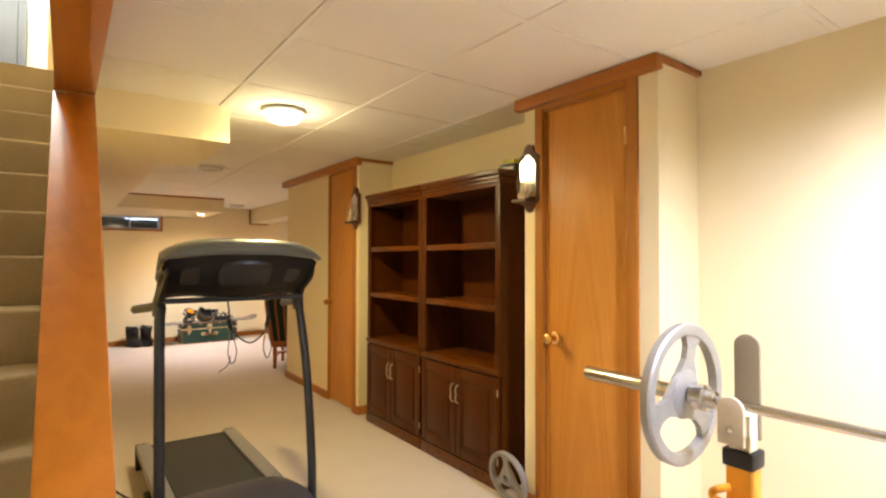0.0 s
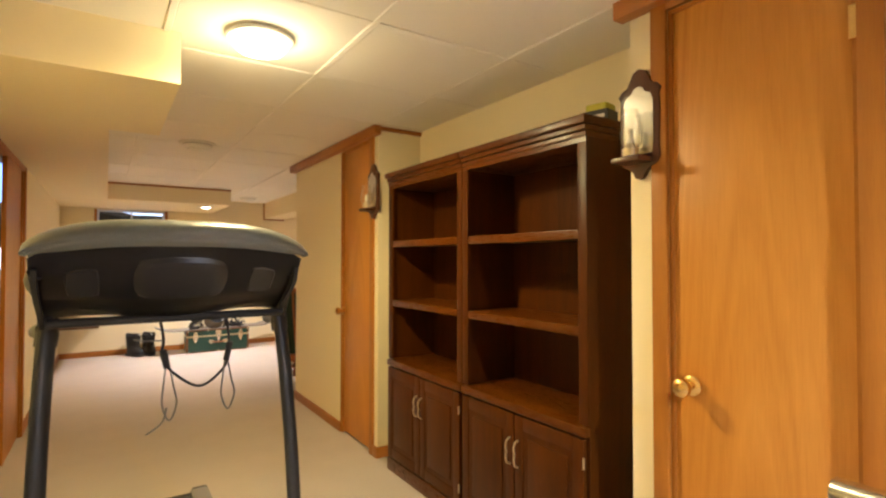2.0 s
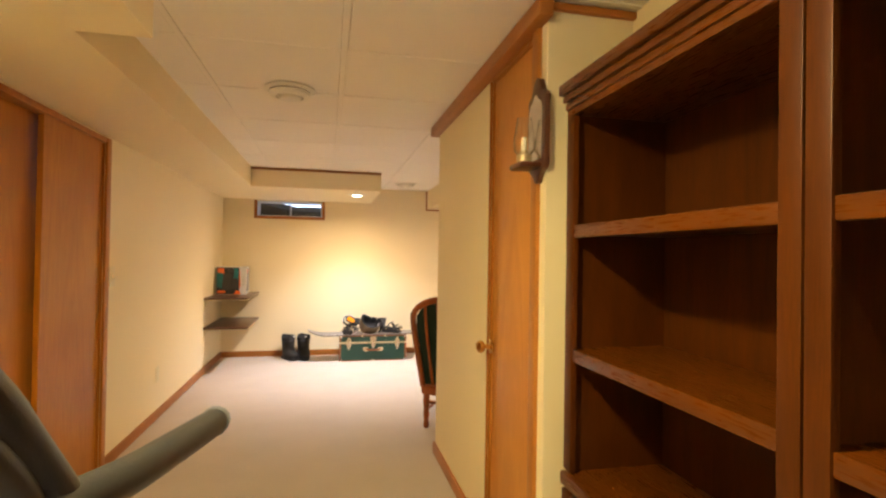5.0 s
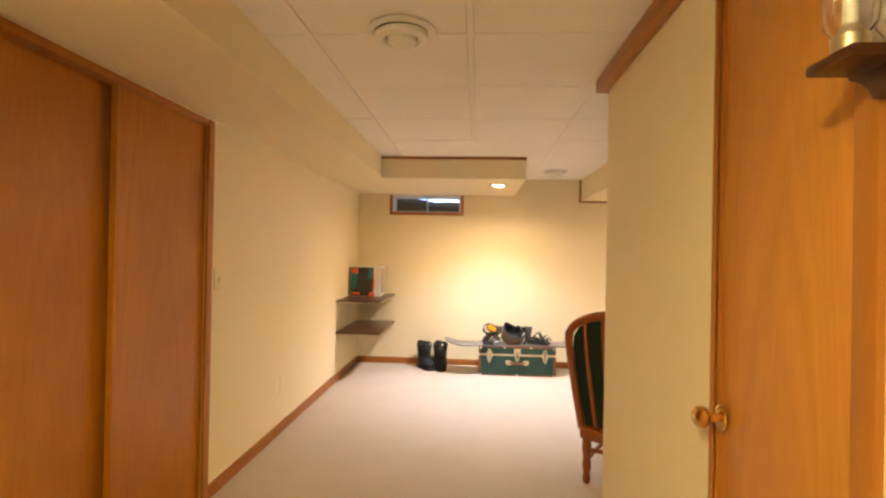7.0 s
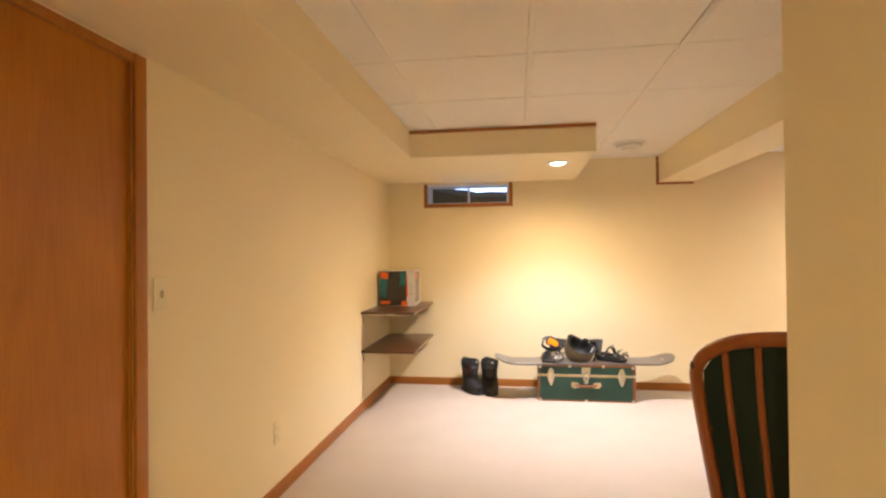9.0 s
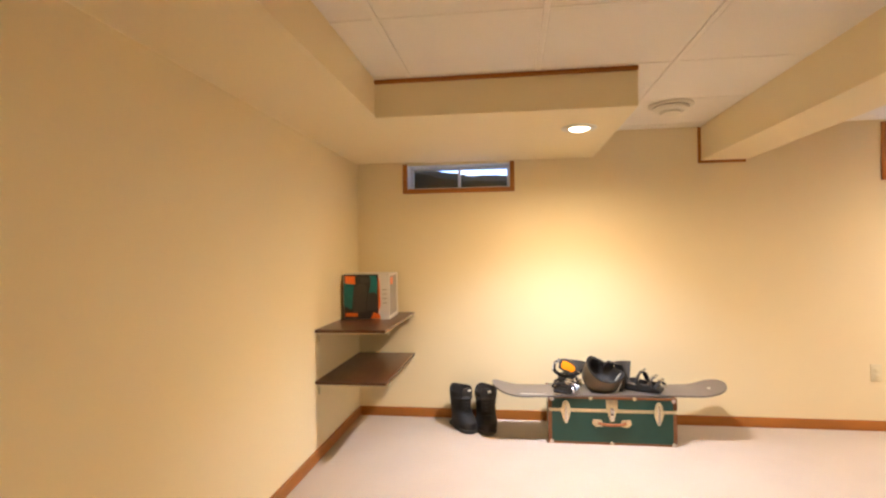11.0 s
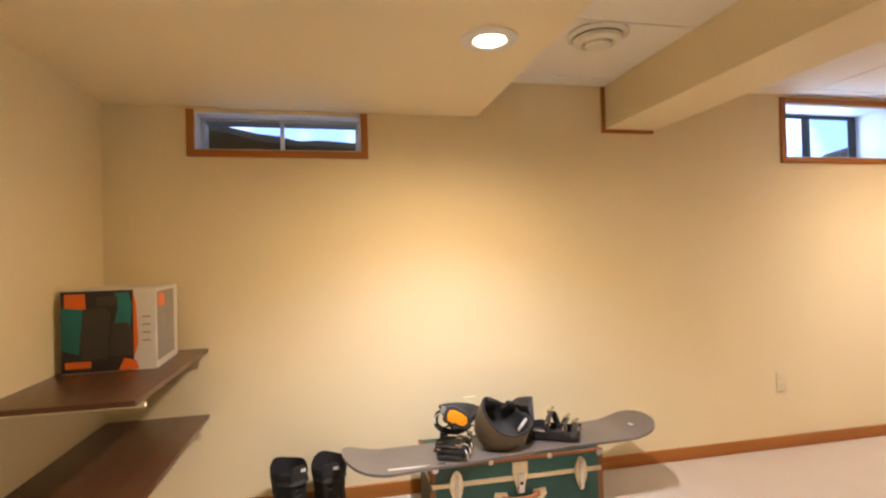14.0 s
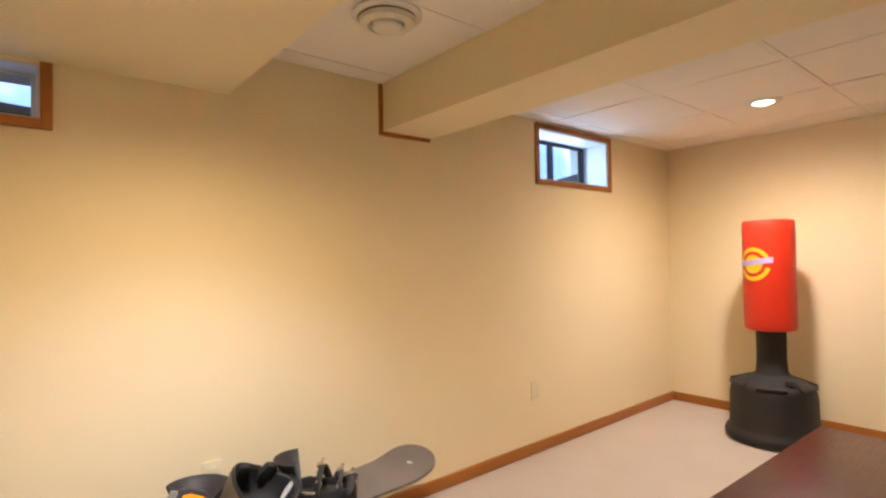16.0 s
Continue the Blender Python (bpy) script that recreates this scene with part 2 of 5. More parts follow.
M_BOARD = material("grey_snowboard_topsheet", (0.16, 0.135, 0.115), 0.3, grain=30, amount=0.12, stain=4, stain_amount=0.25, tint=(0.10, 0.085, 0.075), bump=0.02)
M_BOOT = material("black_boot_leather", (0.007, 0.0062, 0.006), 0.66, grain=140, amount=0.5, tint=(0.022, 0.02, 0.019), bump=0.4, bump_scale=180)
M_LENS = material("orange_goggle_lens", (0.90, 0.30, 0.01), 0.12, grain=10, amount=0.1, bump=0, coat=0.5)
M_WHITE = material("white_plastic", (0.74, 0.72, 0.66), 0.35, grain=40, amount=0.06, bump=0)
M_CAPCLOTH = material("khaki_helmet_shell", (0.16, 0.115, 0.065), 0.5, grain=150, amount=0.2, bump=0.3)
M_IVORY = material("ivory_plate", (0.80, 0.71, 0.47), 0.4, grain=40, amount=0.05, bump=0)
M_RED = material("red_vinyl", (0.74, 0.035, 0.012), 0.38, grain=70, amount=0.12, stain=5, stain_amount=0.12, bump=0.15, bump_scale=160)
M_YELLOW = material("yellow_print", (0.90, 0.55, 0.02), 0.4, grain=40, amount=0.08, bump=0)
M_OLIVE = material("olive_yellow_print", (0.50, 0.46, 0.03), 0.4, grain=40, amount=0.15, bump=0)
M_LILAC = material("lilac_print", (0.55, 0.42, 0.62), 0.4, grain=40, amount=0.08, bump=0)
M_MAHOG = wood("mahogany_top", (0.080, 0.019, 0.012), (0.066, 0.0155, 0.010), 0.34, "x", 1.3, 0.12, 0.2)
M_CHAIRWOOD = wood("cherry_chair_frame", (0.36, 0.10, 0.025), (0.20, 0.05, 0.012), 0.33, "z", 2.0, 0.4)
M_MIRROR = material("mirror", (0.72, 0.71, 0.68), 0.10, 1.0, grain=5, amount=0.0, stain_amount=0.0, bump=0)
M_SCONCEWOOD = wood("walnut_sconce", (0.10, 0.035, 0.014), (0.05, 0.016, 0.007), 0.32, "z", 3.0, 0.4)
M_GLASS = glass("clear_glass")
M_CANDLE = material("ivory_candle", (0.75, 0.68, 0.5), 0.5, grain=30, amount=0.05, bump=0)
M_VINYL = material("white_window_vinyl", (0.74, 0.76, 0.80), 0.35, grain=40, amount=0.05, bump=0)
M_DARKFRAME = material("dark_window_sash", (0.05, 0.05, 0.055), 0.4, grain=60, amount=0.2, bump=0)
M_GROUND = material("dark_soil_and_grass", (0.060, 0.042, 0.026), 0.95, grain=30, amount=0.5, stain=1.5, stain_amount=0.3, bump=0.6, tint=(0.02, 0.028, 0.012))
M_LAMPON = glowing("lit_lamp_glass", (1.0, 0.86, 0.62), 9.0)
M_CARTON = material("white_printed_carton", (0.72, 0.68, 0.62), 0.45, grain=40, amount=0.06, bump=0)
M_BOXBLACK = material("black_print", (0.02, 0.018, 0.018), 0.35, grain=40, amount=0.2, bump=0)
M_TEAL = material("teal_print", (0.01, 0.22, 0.22), 0.35, grain=9, amount=0.5, tint=(0.005, 0.06, 0.07), bump=0)
M_ORPRINT = material("orange_print", (0.85, 0.16, 0.02), 0.35, grain=40, amount=0.08, bump=0)
M_GREYPRINT = material("grey_print", (0.045, 0.040, 0.038), 0.4, grain=20, amount=0.25, bump=0)
M_SIDEPRINT = material("pale_grey_print", (0.30, 0.27, 0.24), 0.4, grain=14, amount=0.4, bump=0)
M_CORD = material("dark_cord", (0.03, 0.028, 0.028), 0.6, grain=200, amount=0.3, bump=0)
M_CORDGREY = material("grey_plastic_tie", (0.22, 0.21, 0.19), 0.5, grain=200, amount=0.3, bump=0)


M_CUSHION = material("dark_green_upholstery", (0.012, 0.028, 0.018), 0.9, grain=300, amount=0.4, stain=6, stain_amount=0.2, bump=0.5, bump_scale=400)


# ---------------------------------------------------------------- mesh helpers
def link(name, bm, mat, parent=None, smooth=False):
    me = bpy.data.meshes.new(name)
    bm.normal_update()
    bm.to_mesh(me)
    bm.free()
    me.materials.append(mat)
    if smooth:
        me.shade_smooth()
        me.set_sharp_from_angle(angle=radians(35))
    ob = new(name, me)
    if parent:
        ob.parent = parent
    return ob


def part(name, bm, mat, parent, label="", smooth=False):
    return tagged(link(name, bm, mat, parent, smooth), label)


def thing(name, at, label, category, group="", turn=0):
    ob = new(name)
    ob.empty_display_size = 0.1
    ob.matrix_world = pose(*at, 0, 0, turn)
    return tagged(ob, label, category, group)


def structure(name, bm, mat, label, category, smooth=False):
    return tagged(link(name, bm, mat, None, smooth), label, category, kind="structure")


def box(bm, x0, x1, y0, y1, z0, z1, bevel=0.0, seg=2):
    r = bmesh.ops.create_cube(bm, size=1)
    for v in r["verts"]:
        v.co = Vector((x0 + (v.co.x + 0.5) * (x1 - x0), y0 + (v.co.y + 0.5) * (y1 - y0), z0 + (v.co.z + 0.5) * (z1 - z0)))
    if bevel:
        es = {e for v in r["verts"] for e in v.link_edges}
        bmesh.ops.bevel(bm, geom=list(es), offset=bevel, segments=seg, affect="EDGES", profile=0.6)
    return bm


def boxes(*rows, bevel=0.0):
    bm = bmesh.new()
    for r in rows:
        box(bm, *r, bevel=bevel)
    return bm


def lathe(profile, seg=24, axis="z", at=(0, 0, 0), caps=True):
    """Turn (radius, height) pairs round an axis."""
    bm = bmesh.new()
    rings = []
    for r, h in profile:
        ring = []
        for i in range(seg):
            a = 2 * math.pi * i / seg
            c, s = r * math.cos(a), r * math.sin(a)
            p = {"z": (c, s, h), "y": (c, h, s), "x": (h, c, s)}[axis]
            ring.append(bm.verts.new(Vector(p) + Vector(at)))
        rings.append(ring)
    for a, b in zip(rings, rings[1:]):
        for i in range(seg):
            bm.faces.new((a[i], a[(i + 1) % seg], b[(i + 1) % seg], b[i]))
    if caps:
        bm.faces.new(rings[0])
        bm.faces.new(rings[-1])
    bmesh.ops.recalc_face_normals(bm, faces=bm.faces)
    return bm


def tube(points, radius, seg=10, flat=1.0):
    """A round bar or cord swept along points; radius may be a list."""
    bm = bmesh.new()
    pts = [Vector(p) for p in points]
    rad = radius if isinstance(radius, (list, tuple)) else [radius] * len(pts)
    rings, up = [], None
    for i, p in enumerate(pts):
        d = (pts[min(i + 1, len(pts) - 1)] - pts[max(i - 1, 0)]).normalized()
        if up is None:
            up = d.orthogonal().normalized()
        up = (up - d * up.dot(d)).normalized()
        side = d.cross(up)
        rings.append([bm.verts.new(p + (up * math.cos(2 * math.pi * k / seg) + side * flat * math.sin(2 * math.pi * k / seg)) * rad[i]) for k in range(seg)])
    for a, b in zip(rings, rings[1:]):
        for i in range(seg):
            bm.faces.new((a[i], a[(i + 1) % seg], b[(i + 1) % seg], b[i]))
    bm.faces.new(rings[0])
    bm.faces.new(rings[-1])
    bmesh.ops.recalc_face_normals(bm, faces=bm.faces)
    return bm


def smooth_path(points, steps=8):
    """Catmull-Rom points through the given ones."""
    p = [Vector(q) for q in points]
    out = []
    for i in range(len(p) - 1):
        a, b, c, d = p[max(i - 1, 0)], p[i], p[i + 1], p[min(i + 2, len(p) - 1)]
        for k in range(steps):
            t = k / steps
            out.append(0.5 * ((2 * b) + (c - a) * t + (2 * a - 5 * b + 4 * c - d) * t * t + (3 * b - a - 3 * c + d) * t ** 3))
    out.append(p[-1])
    return out


def slab(outline, z0, z1, bevel=0.0, plane="xy"):
    """A flat outline given thickness."""
    bm = bmesh.new()
    def place(u, v, w):
        return {"xy": (u, v, w), "xz": (u, w, v), "yz": (w, u, v)}[plane]
    low = [bm.verts.new(place(u, v, z0)) for u, v in outline]
    high = [bm.verts.new(place(u, v, z1)) for u, v in outline]
    k = len(outline)
    bm.faces.new(low)
    bm.faces.new(high)
    for i in range(k):
        bm.faces.new((low[i], low[(i + 1) % k], high[(i + 1) % k], high[i]))
    bmesh.ops.recalc_face_normals(bm, faces=bm.faces)
    if bevel:
        bmesh.ops.bevel(bm, geom=list(bm.edges), offset=bevel, segments=2, affect="EDGES", profile=0.6)
    return bm


# ---------------------------------------------------------------- the large structure
XL, XP, XB, XR = 0.06, 2.0, 2.31, 5.42         # left wall, closet fronts, alcove back, right wall
YN, YF = -2.3, 9.0                              # wall behind, far wall
ZS = 1.905                                      # underside of the soffits
XS = -0.98                                      # far side of the stairwell

structure("floor", boxes((XS - 0.1, XR + 0.1, YN - 0.1, YF + 0.1, -0.1, 0)), M_CARPET, "beige cut-pile carpet over the whole basement", "floor")

# suspended ceiling: tees, and tiles lying in them, in one mesh
PITCH, TX, TY = 0.622, 1.36, 6.40
bm = boxes((XL, XR + 0.1, YN - 0.1, YF + 0.1, ZC + 0.03, ZC + 0.12))
box(bm, XS - 0.1, XL, YN - 0.1, 1.25, ZC + 0.03, ZC + 0.12)
xs = [TX + PITCH * k for k in range(-4, 8)]
ys = [TY + PITCH * k for k in range(-15, 5)]
for x in xs:
    if XL < x < XR:
        box(bm, x - 0.012, x + 0.012, YN, YF, ZC, ZC + 0.03, 0.002, 1)
for y in ys:
    if YN < y < YF:
        box(bm, XL, XR, y - 0.012, y + 0.012, ZC + 0.0015, ZC + 0.03, 0.002, 1)
rng = random.Random(4)
for x in xs:
    for y in ys:
        x0, x1, y0, y1 = max(x + 0.0125, XL), min(x + PITCH - 0.0125, XR), max(y + 0.0125, YN), min(y + PITCH - 0.0125, YF)
        if x1 - x0 > 0.03 and y1 - y0 > 0.03:
            lift = rng.uniform(0.0025, 0.005)
            box(bm, x0, x1, y0, y1, ZC + lift, ZC + 0.029, 0.003, 1)
structure("ceiling", bm, M_CEIL, "suspended ceiling of cream textured tiles", "ceiling")

# left wall: knee wall beside the stairs, full wall, closet opening
T = 0.11
CL0, CL1, CLZ = 4.42, 5.66, 1.905               # closet opening
bm = boxes((XL - 0.045, XL, 2.92, CL0, 0, 4.6), (XL - T, XL, CL0, CL1, CLZ, 4.6), (XL - T, XL, CL1, YF, 0, 4.6))
kw = [(1.38, 0.0), (2.92, 0.0), (2.92, 1.93), (1.38, 0.56)]
b2 = slab(kw, XL - 0.045, XL + 0.06, plane="yz")
tmp = bpy.data.meshes.new("tmp")
b2.to_mesh(tmp)
b2.free()
bm.from_mesh(tmp)
bpy.data.meshes.remove(tmp)
structure("wall_left", bm, M_WALL, "cream painted wall with a sloping knee wall by the stairs", "wall")

# far wall with two window openings
W1 = (0.45, 1.22, 1.715, 1.895)
W2 = (3.74, 4.52, 1.725, 2.05)
TH = 0.26
bm = boxes((XL - T, W1[0], YF, YF + TH, 0, 2.6), (W1[0], W1[1], YF, YF + TH, 0, W1[2]), (W1[0], W1[1], YF, YF + TH, W1[3], 2.6),
           (W1[1], W2[0], YF, YF + TH, 0, 2.6), (W2[0], W2[1], YF, YF + TH, 0, W2[2]), (W2[0], W2[1], YF, YF + TH, W2[3], 2.6),
           (W2[1], XR + 0.12, YF, YF + TH, 0, 2.6))
structure("wall_far", bm, M_WALL, "cream painted end wall with two small high windows", "wall")
structure("wall_right", boxes((XR, XR + 0.12, 4.4, YF, 0, 2.6)), M_WALL, "cream painted side wall", "wall")
structure("wall_room_back", boxes((XB + 0.12, XR, 4.28, 4.4, 0, 2.6)), M_WALL, "cream painted back wall", "wall")
structure("wall_behind", boxes((XS, XB + 0.12, YN - 0.12, YN, 0, 2.6)), M_WALL, "cream painted wall behind the stairs' foot", "wall")
structure("wall_stair_side", boxes((XS - 0.12, XS, YN - 0.12, 5.6, 0, 4.6)), M_WALL, "cream painted wall of the stairwell", "wall")

# closet block on the other side: two door fronts with a bookcase alcove between
D1 = (1.457, 1.935, 2.015)
D2 = (4.055, 4.54, 2.03)
YR0, YR1, YA, YE = 1.315, 2.07, 3.955, 5.635
structure("wall_closet_near", boxes((XP, XP + 0.1, YR0, D1[0], 0, 2.4), (XP, XP + 0.1, D1[0], D1[1], D1[2], 2.4), (XP, XP + 0.1, D1[1], YR1, 0, 2.4),
          (XP + 0.1, XB, YR0, YR0 + 0.1, 0, 2.4), (XP + 0.1, XB, YR1 - 0.1, YR1, 0, 2.4)), M_WALL, "cream painted closet front with a door opening", "wall")
structure("wall_closet_far", boxes((XP, XP + 0.1, YA, D2[0], 0, 2.4), (XP, XP + 0.1, D2[0], D2[1], D2[2], 2.4), (XP, XP + 0.1, D2[1], YE, 0, 2.4),
          (XP + 0.1, XB, YA, YA + 0.1, 0, 2.4), (XP + 0.1, XB + 0.12, YE - 0.1, YE, 0, 2.4)), M_WALL, "cream painted closet front beside the passage", "wall")
structure("wall_alcove", boxes((XB, XB + 0.12, YN, YE - 0.1, 0, 2.4)), M_WALL, "cream painted wall behind the bookcases and weights", "wall")

# soffits and beam
structure("soffit_left", boxes((XL, 0.562, 4.085, YF, ZS + 0.012, ZC + 0.02)), M_SOFFIT, "cream painted boxed soffit along the wall", "soffit")
structure("soffit_near", boxes((XL, 0.785, 3.135, 4.085, ZS, ZC + 0.02)), M_SOFFIT, "wider cream boxed soffit by the stairs", "soffit")
structure("soffit_far", boxes((0.562, 1.82, 7.66, YF, ZS + 0.004, ZC + 0.02)), M_SOFFIT, "cream painted soffit in front of the window", "soffit")
structure("beam", boxes((2.555, 2.86, YE, YF, 1.862, ZC + 0.02)), M_SOFFIT, "cream boxed ceiling beam", "beam")

# stairs
RISE, RUN, Y1 = 0.182, 0.217, 1.32
stairs = tagged(new("stairs"), "straight flight of tan carpeted stairs going up", "stairs", kind="structure")
for k in range(12):
    y = Y1 + RUN * k
    part("step", box(bmesh.new(), XS + 0.004, XL - 0.047, y - 0.02, y + RUN + 0.0, 0.002 if k == 0 else RISE * (k - 1) + 0.02, RISE * (k + 1), 0.018, 3), M_STAIR, stairs, smooth=True)
structure("landing", boxes((XS, XL - 0.047, Y1 + RUN * 12, 4.42, RISE * 13 - 0.2, RISE * 13), (XS, XL - T, 4.42, 5.5, RISE * 13 - 0.2, RISE * 13)), M_STAIR, "tan carpeted upper landing", "landing")
structure("wall_landing", boxes((XS, XL, 5.5, 5.6, 2.0, 4.6)), M_WHITEWALL, "pale wall above the stairs", "wall")
structure("ceiling_landing", boxes((XS - 0.1, XL, 1.25, 5.6, 4.6, 4.7)), M_CEIL, "plain ceiling over the stairwell", "ceiling")
structure("wall_stair_head", boxes((XS - 0.1, XL, 1.15, 1.25, ZC + 0.03, 4.6), (XL - 0.045, XL, 1.25, 2.92, ZC + 0.03, 4.6)), M_WALL, "wall above the stair opening", "wall")

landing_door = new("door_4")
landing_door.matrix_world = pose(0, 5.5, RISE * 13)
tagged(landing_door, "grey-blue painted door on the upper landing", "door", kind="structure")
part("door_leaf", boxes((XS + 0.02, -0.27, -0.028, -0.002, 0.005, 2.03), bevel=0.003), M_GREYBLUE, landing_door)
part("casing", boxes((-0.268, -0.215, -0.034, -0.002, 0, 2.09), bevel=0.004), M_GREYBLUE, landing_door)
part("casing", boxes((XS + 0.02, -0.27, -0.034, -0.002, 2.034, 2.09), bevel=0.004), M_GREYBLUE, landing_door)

# sloping cap of the knee wall and the board at its head
cap = [(1.30, 0.50), (1.30, 0.545), (2.93, 1.995), (2.93, 1.945)]
structure("trim_stair_cap", slab(cap, XL - 0.052, XL + 0.100, 0.006, plane="yz"), M_CAP, "wide orange oak cap on the sloping knee wall", "trim", True)
structure("trim_stair_newel", boxes((XL - 0.050, XL + 0.098, 1.30, 1.376, 0.0, 0.54), bevel=0.005), M_CAP, "orange oak end board of the knee wall", "trim", True)
structure("trim_stair_header", boxes((XL - 0.045, XL + 0.103, 1.262, 2.90, 2.0, 2.03), bevel=0.004), M_CAP, "dark orange oak board under the edge of the stairwell", "trim", True)
structure("trim_stair_jamb", boxes((XL - 0.050, XL + 0.100, 2.902, 2.918, 1.99, 2.09), bevel=0.003), M_CASING, "dark-stained upright board at the head of the cap", "trim", True)

# baseboards
BH, BT = 0.068, 0.014
runs = [("x", XL + BT, XR - BT, YF - BT, YF), ("y", CL1 + 0.05, YF, XL, XL + BT), ("y", 2.95, CL0 - 0.05, XL, XL + BT), ("y", 4.4, YF, XR - BT, XR),
        ("y", D2[1] + 0.002, YE, XP - BT, XP), ("x", XP - BT, XB + 0.1, YE, YE + BT), ("x", XP, XB, YA - BT, YA), ("y", YA - BT, D2[0] - 0.05, XP - BT, XP),
        ("y", YR0, D1[0] - 0.05, XP - BT, XP), ("x", XP, XB, YR0 - BT, YR0), ("y", YN, YR0 - BT, XB - BT, XB), ("y", D1[1] + 0.066, YR1, XP - BT, XP)]
for ax, a, b, c, d in runs:
    if ax == "x":
        structure("baseboard", boxes((a, b, c, d, 0, BH), bevel=0.003), M_TRIMX, "brown-stained wooden baseboard", "baseboard", True)
    else:
        structure("baseboard", boxes((c, d, a, b, 0, BH), bevel=0.003), M_TRIMY, "brown-stained wooden baseboard", "baseboard", True)

# ceiling trim round the closet fronts, under the soffit edge and on the beam's end
TZ = 2.036
for ax, a, b, c, d in [("y", YR0 - 0.022, YR1 + 0.03, XP - 0.05, XP), ("x", XP, XB, YR0 - 0.022, YR0), ("x", XP, XB, YR1, YR1 + 0.02),
                       ("y", YA - 0.045, YE + 0.045, XP - 0.05, XP), ("x", XP, XB, YA - 0.022, YA), ("x", XP, XB, YE, YE + 0.045)]:
    z0 = TZ if ax == "y" or d - c > 0.03 else ZC - 0.024
    if ax == "x":
        structure("trim", boxes((a, b, c, d, z0, ZC), bevel=0.004), M_TRIMX, "brown-stained cove trim under the ceiling", "trim", True)
    else:
        structure("trim", boxes((c, d, a, b, z0, ZC), bevel=0.004), M_TRIMY, "brown-stained cove trim under the ceiling", "trim", True)
structure("trim", boxes((0.562, 1.82, 7.646, 7.66, ZC - 0.02, ZC), bevel=0.002), M_TRIMX, "thin brown trim along the soffit's top", "trim")
structure("trim", boxes((2.535, 2.555, YF - 0.012, YF, 1.842, ZC), bevel=0.002), M_TRIMZ, "thin brown upright trim beside the beam", "trim")
structure("trim", boxes((2.555, 2.85, YF - 0.012, YF, 1.842, 1.861), bevel=0.002), M_TRIMX, "thin brown trim under the beam's end", "trim")


# ---------------------------------------------------------------- doors
def hinge(parent, y, z):
    part("hinge", boxes((-0.004, 0.004, y - 0.012, y + 0.012, z - 0.04, z + 0.04), bevel=0.001), M_BRASS, parent, "brass hinge")


def knob(parent, y, z):
    k = part("door_knob", lathe([(0.030, 0.0), (0.031, -0.004), (0.026, -0.009), (0.011, -0.012), (0.010, -0.030), (0.020, -0.036), (0.027, -0.046), (0.026, -0.058), (0.016, -0.066), (0.004, -0.068)], 20, "x", (0, y, z)), M_BRASS, parent, "polished brass door knob", True)
    return k


def closet_door(name, d, label, knob_y, hinge_y, far_casing=True):
    y0, y1, z = d
    ob = new(name)
    ob.matrix_world = pose(XP, 0, 0)
    tagged(ob, label, "door", kind="structure")
    part("door_leaf", boxes((0.012, 0.047, y0 + 0.003, y1 - 0.003, 0.012, z - 0.003), bevel=0.003), M_DOOR, ob, smooth=True)
    c = 0.052
    part("casing", boxes((-0.014, 0.012, y0 - c, y0, 0, z + c), bevel=0.004), M_CASING, ob, smooth=True)
    if far_casing:
        part("casing", boxes((-0.014, 0.012, y1, y1 + c, 0, z + c), bevel=0.004), M_CASING, ob, smooth=True)
        part("casing", boxes((-0.014, 0.012, y0, y1, z, z + c), bevel=0.004), M_CASING, ob, smooth=True)
    else:
        part("casing", boxes((-0.008, 0.012, y1 - 0.0, y1 + 0.012, 0, z), bevel=0.003), M_CASING, ob, smooth=True)
        part("casing", boxes((-0.006, 0.012, y0, y1, z, z + 0.015), bevel=0.003), M_CASING, ob, smooth=True)
    part("door_stop", boxes((0.002, 0.012, y0, y0 + 0.012, 0, z), (0.002, 0.012, y1 - 0.012, y1, 0, z), (0.002, 0.012, y0 + 0.012, y1 - 0.012, z - 0.012, z)), M_CASING, ob)
    knob(ob, knob_y, 0.88)
    for hz in (0.22, 1.80):
        hinge(ob, hinge_y, hz)
    return ob


closet_door("door_1", D1, "closed flush honey-veneer closet door with brass knob", 1.868, 1.462)
closet_door("door_2", D2, "closed narrow honey-veneer door with brass knob", 4.50, 4.062, False)

# sliding closet doors in the left wall
closet = new("door_3")
closet.matrix_world = pose(XL, 0, 0)
tagged(closet, "pair of honey-veneer sliding closet doors, closed", "door", kind="structure")
part("sliding_panel", boxes((-0.035, -0.010, 5.04, CL1 - 0.007, 0.012, CLZ - 0.01), bevel=0.002), M_SLIDE, closet)
part("sliding_panel", boxes((-0.085, -0.06, CL0 + 0.002, 5.12, 0.012, CLZ - 0.01), bevel=0.002), M_SLIDE, closet)
for y in (CL0 - 0.052, CL1):
    part("casing", boxes((0, 0.016, y, y + 0.052, 0, CLZ + 0.0), bevel=0.004), M_CASING, closet, smooth=True)
part("casing", boxes((-0.05, 0.012, CL0, CL1, CLZ - 0.03, CLZ - 0.002), bevel=0.003), M_CASING, closet, smooth=True)
part("jamb", boxes((-0.1, 0.0, CL1 - 0.006, CL1 - 0.0005, 0, CLZ - 0.032)), M_CASING, closet)
structure("wall_closet_back", boxes((XL - 0.6, XL - 0.5, CL0 - 0.1, CL1 + 0.1, 0, 2.0)), M_WALL, "plain back of the sliding-door closet", "wall")


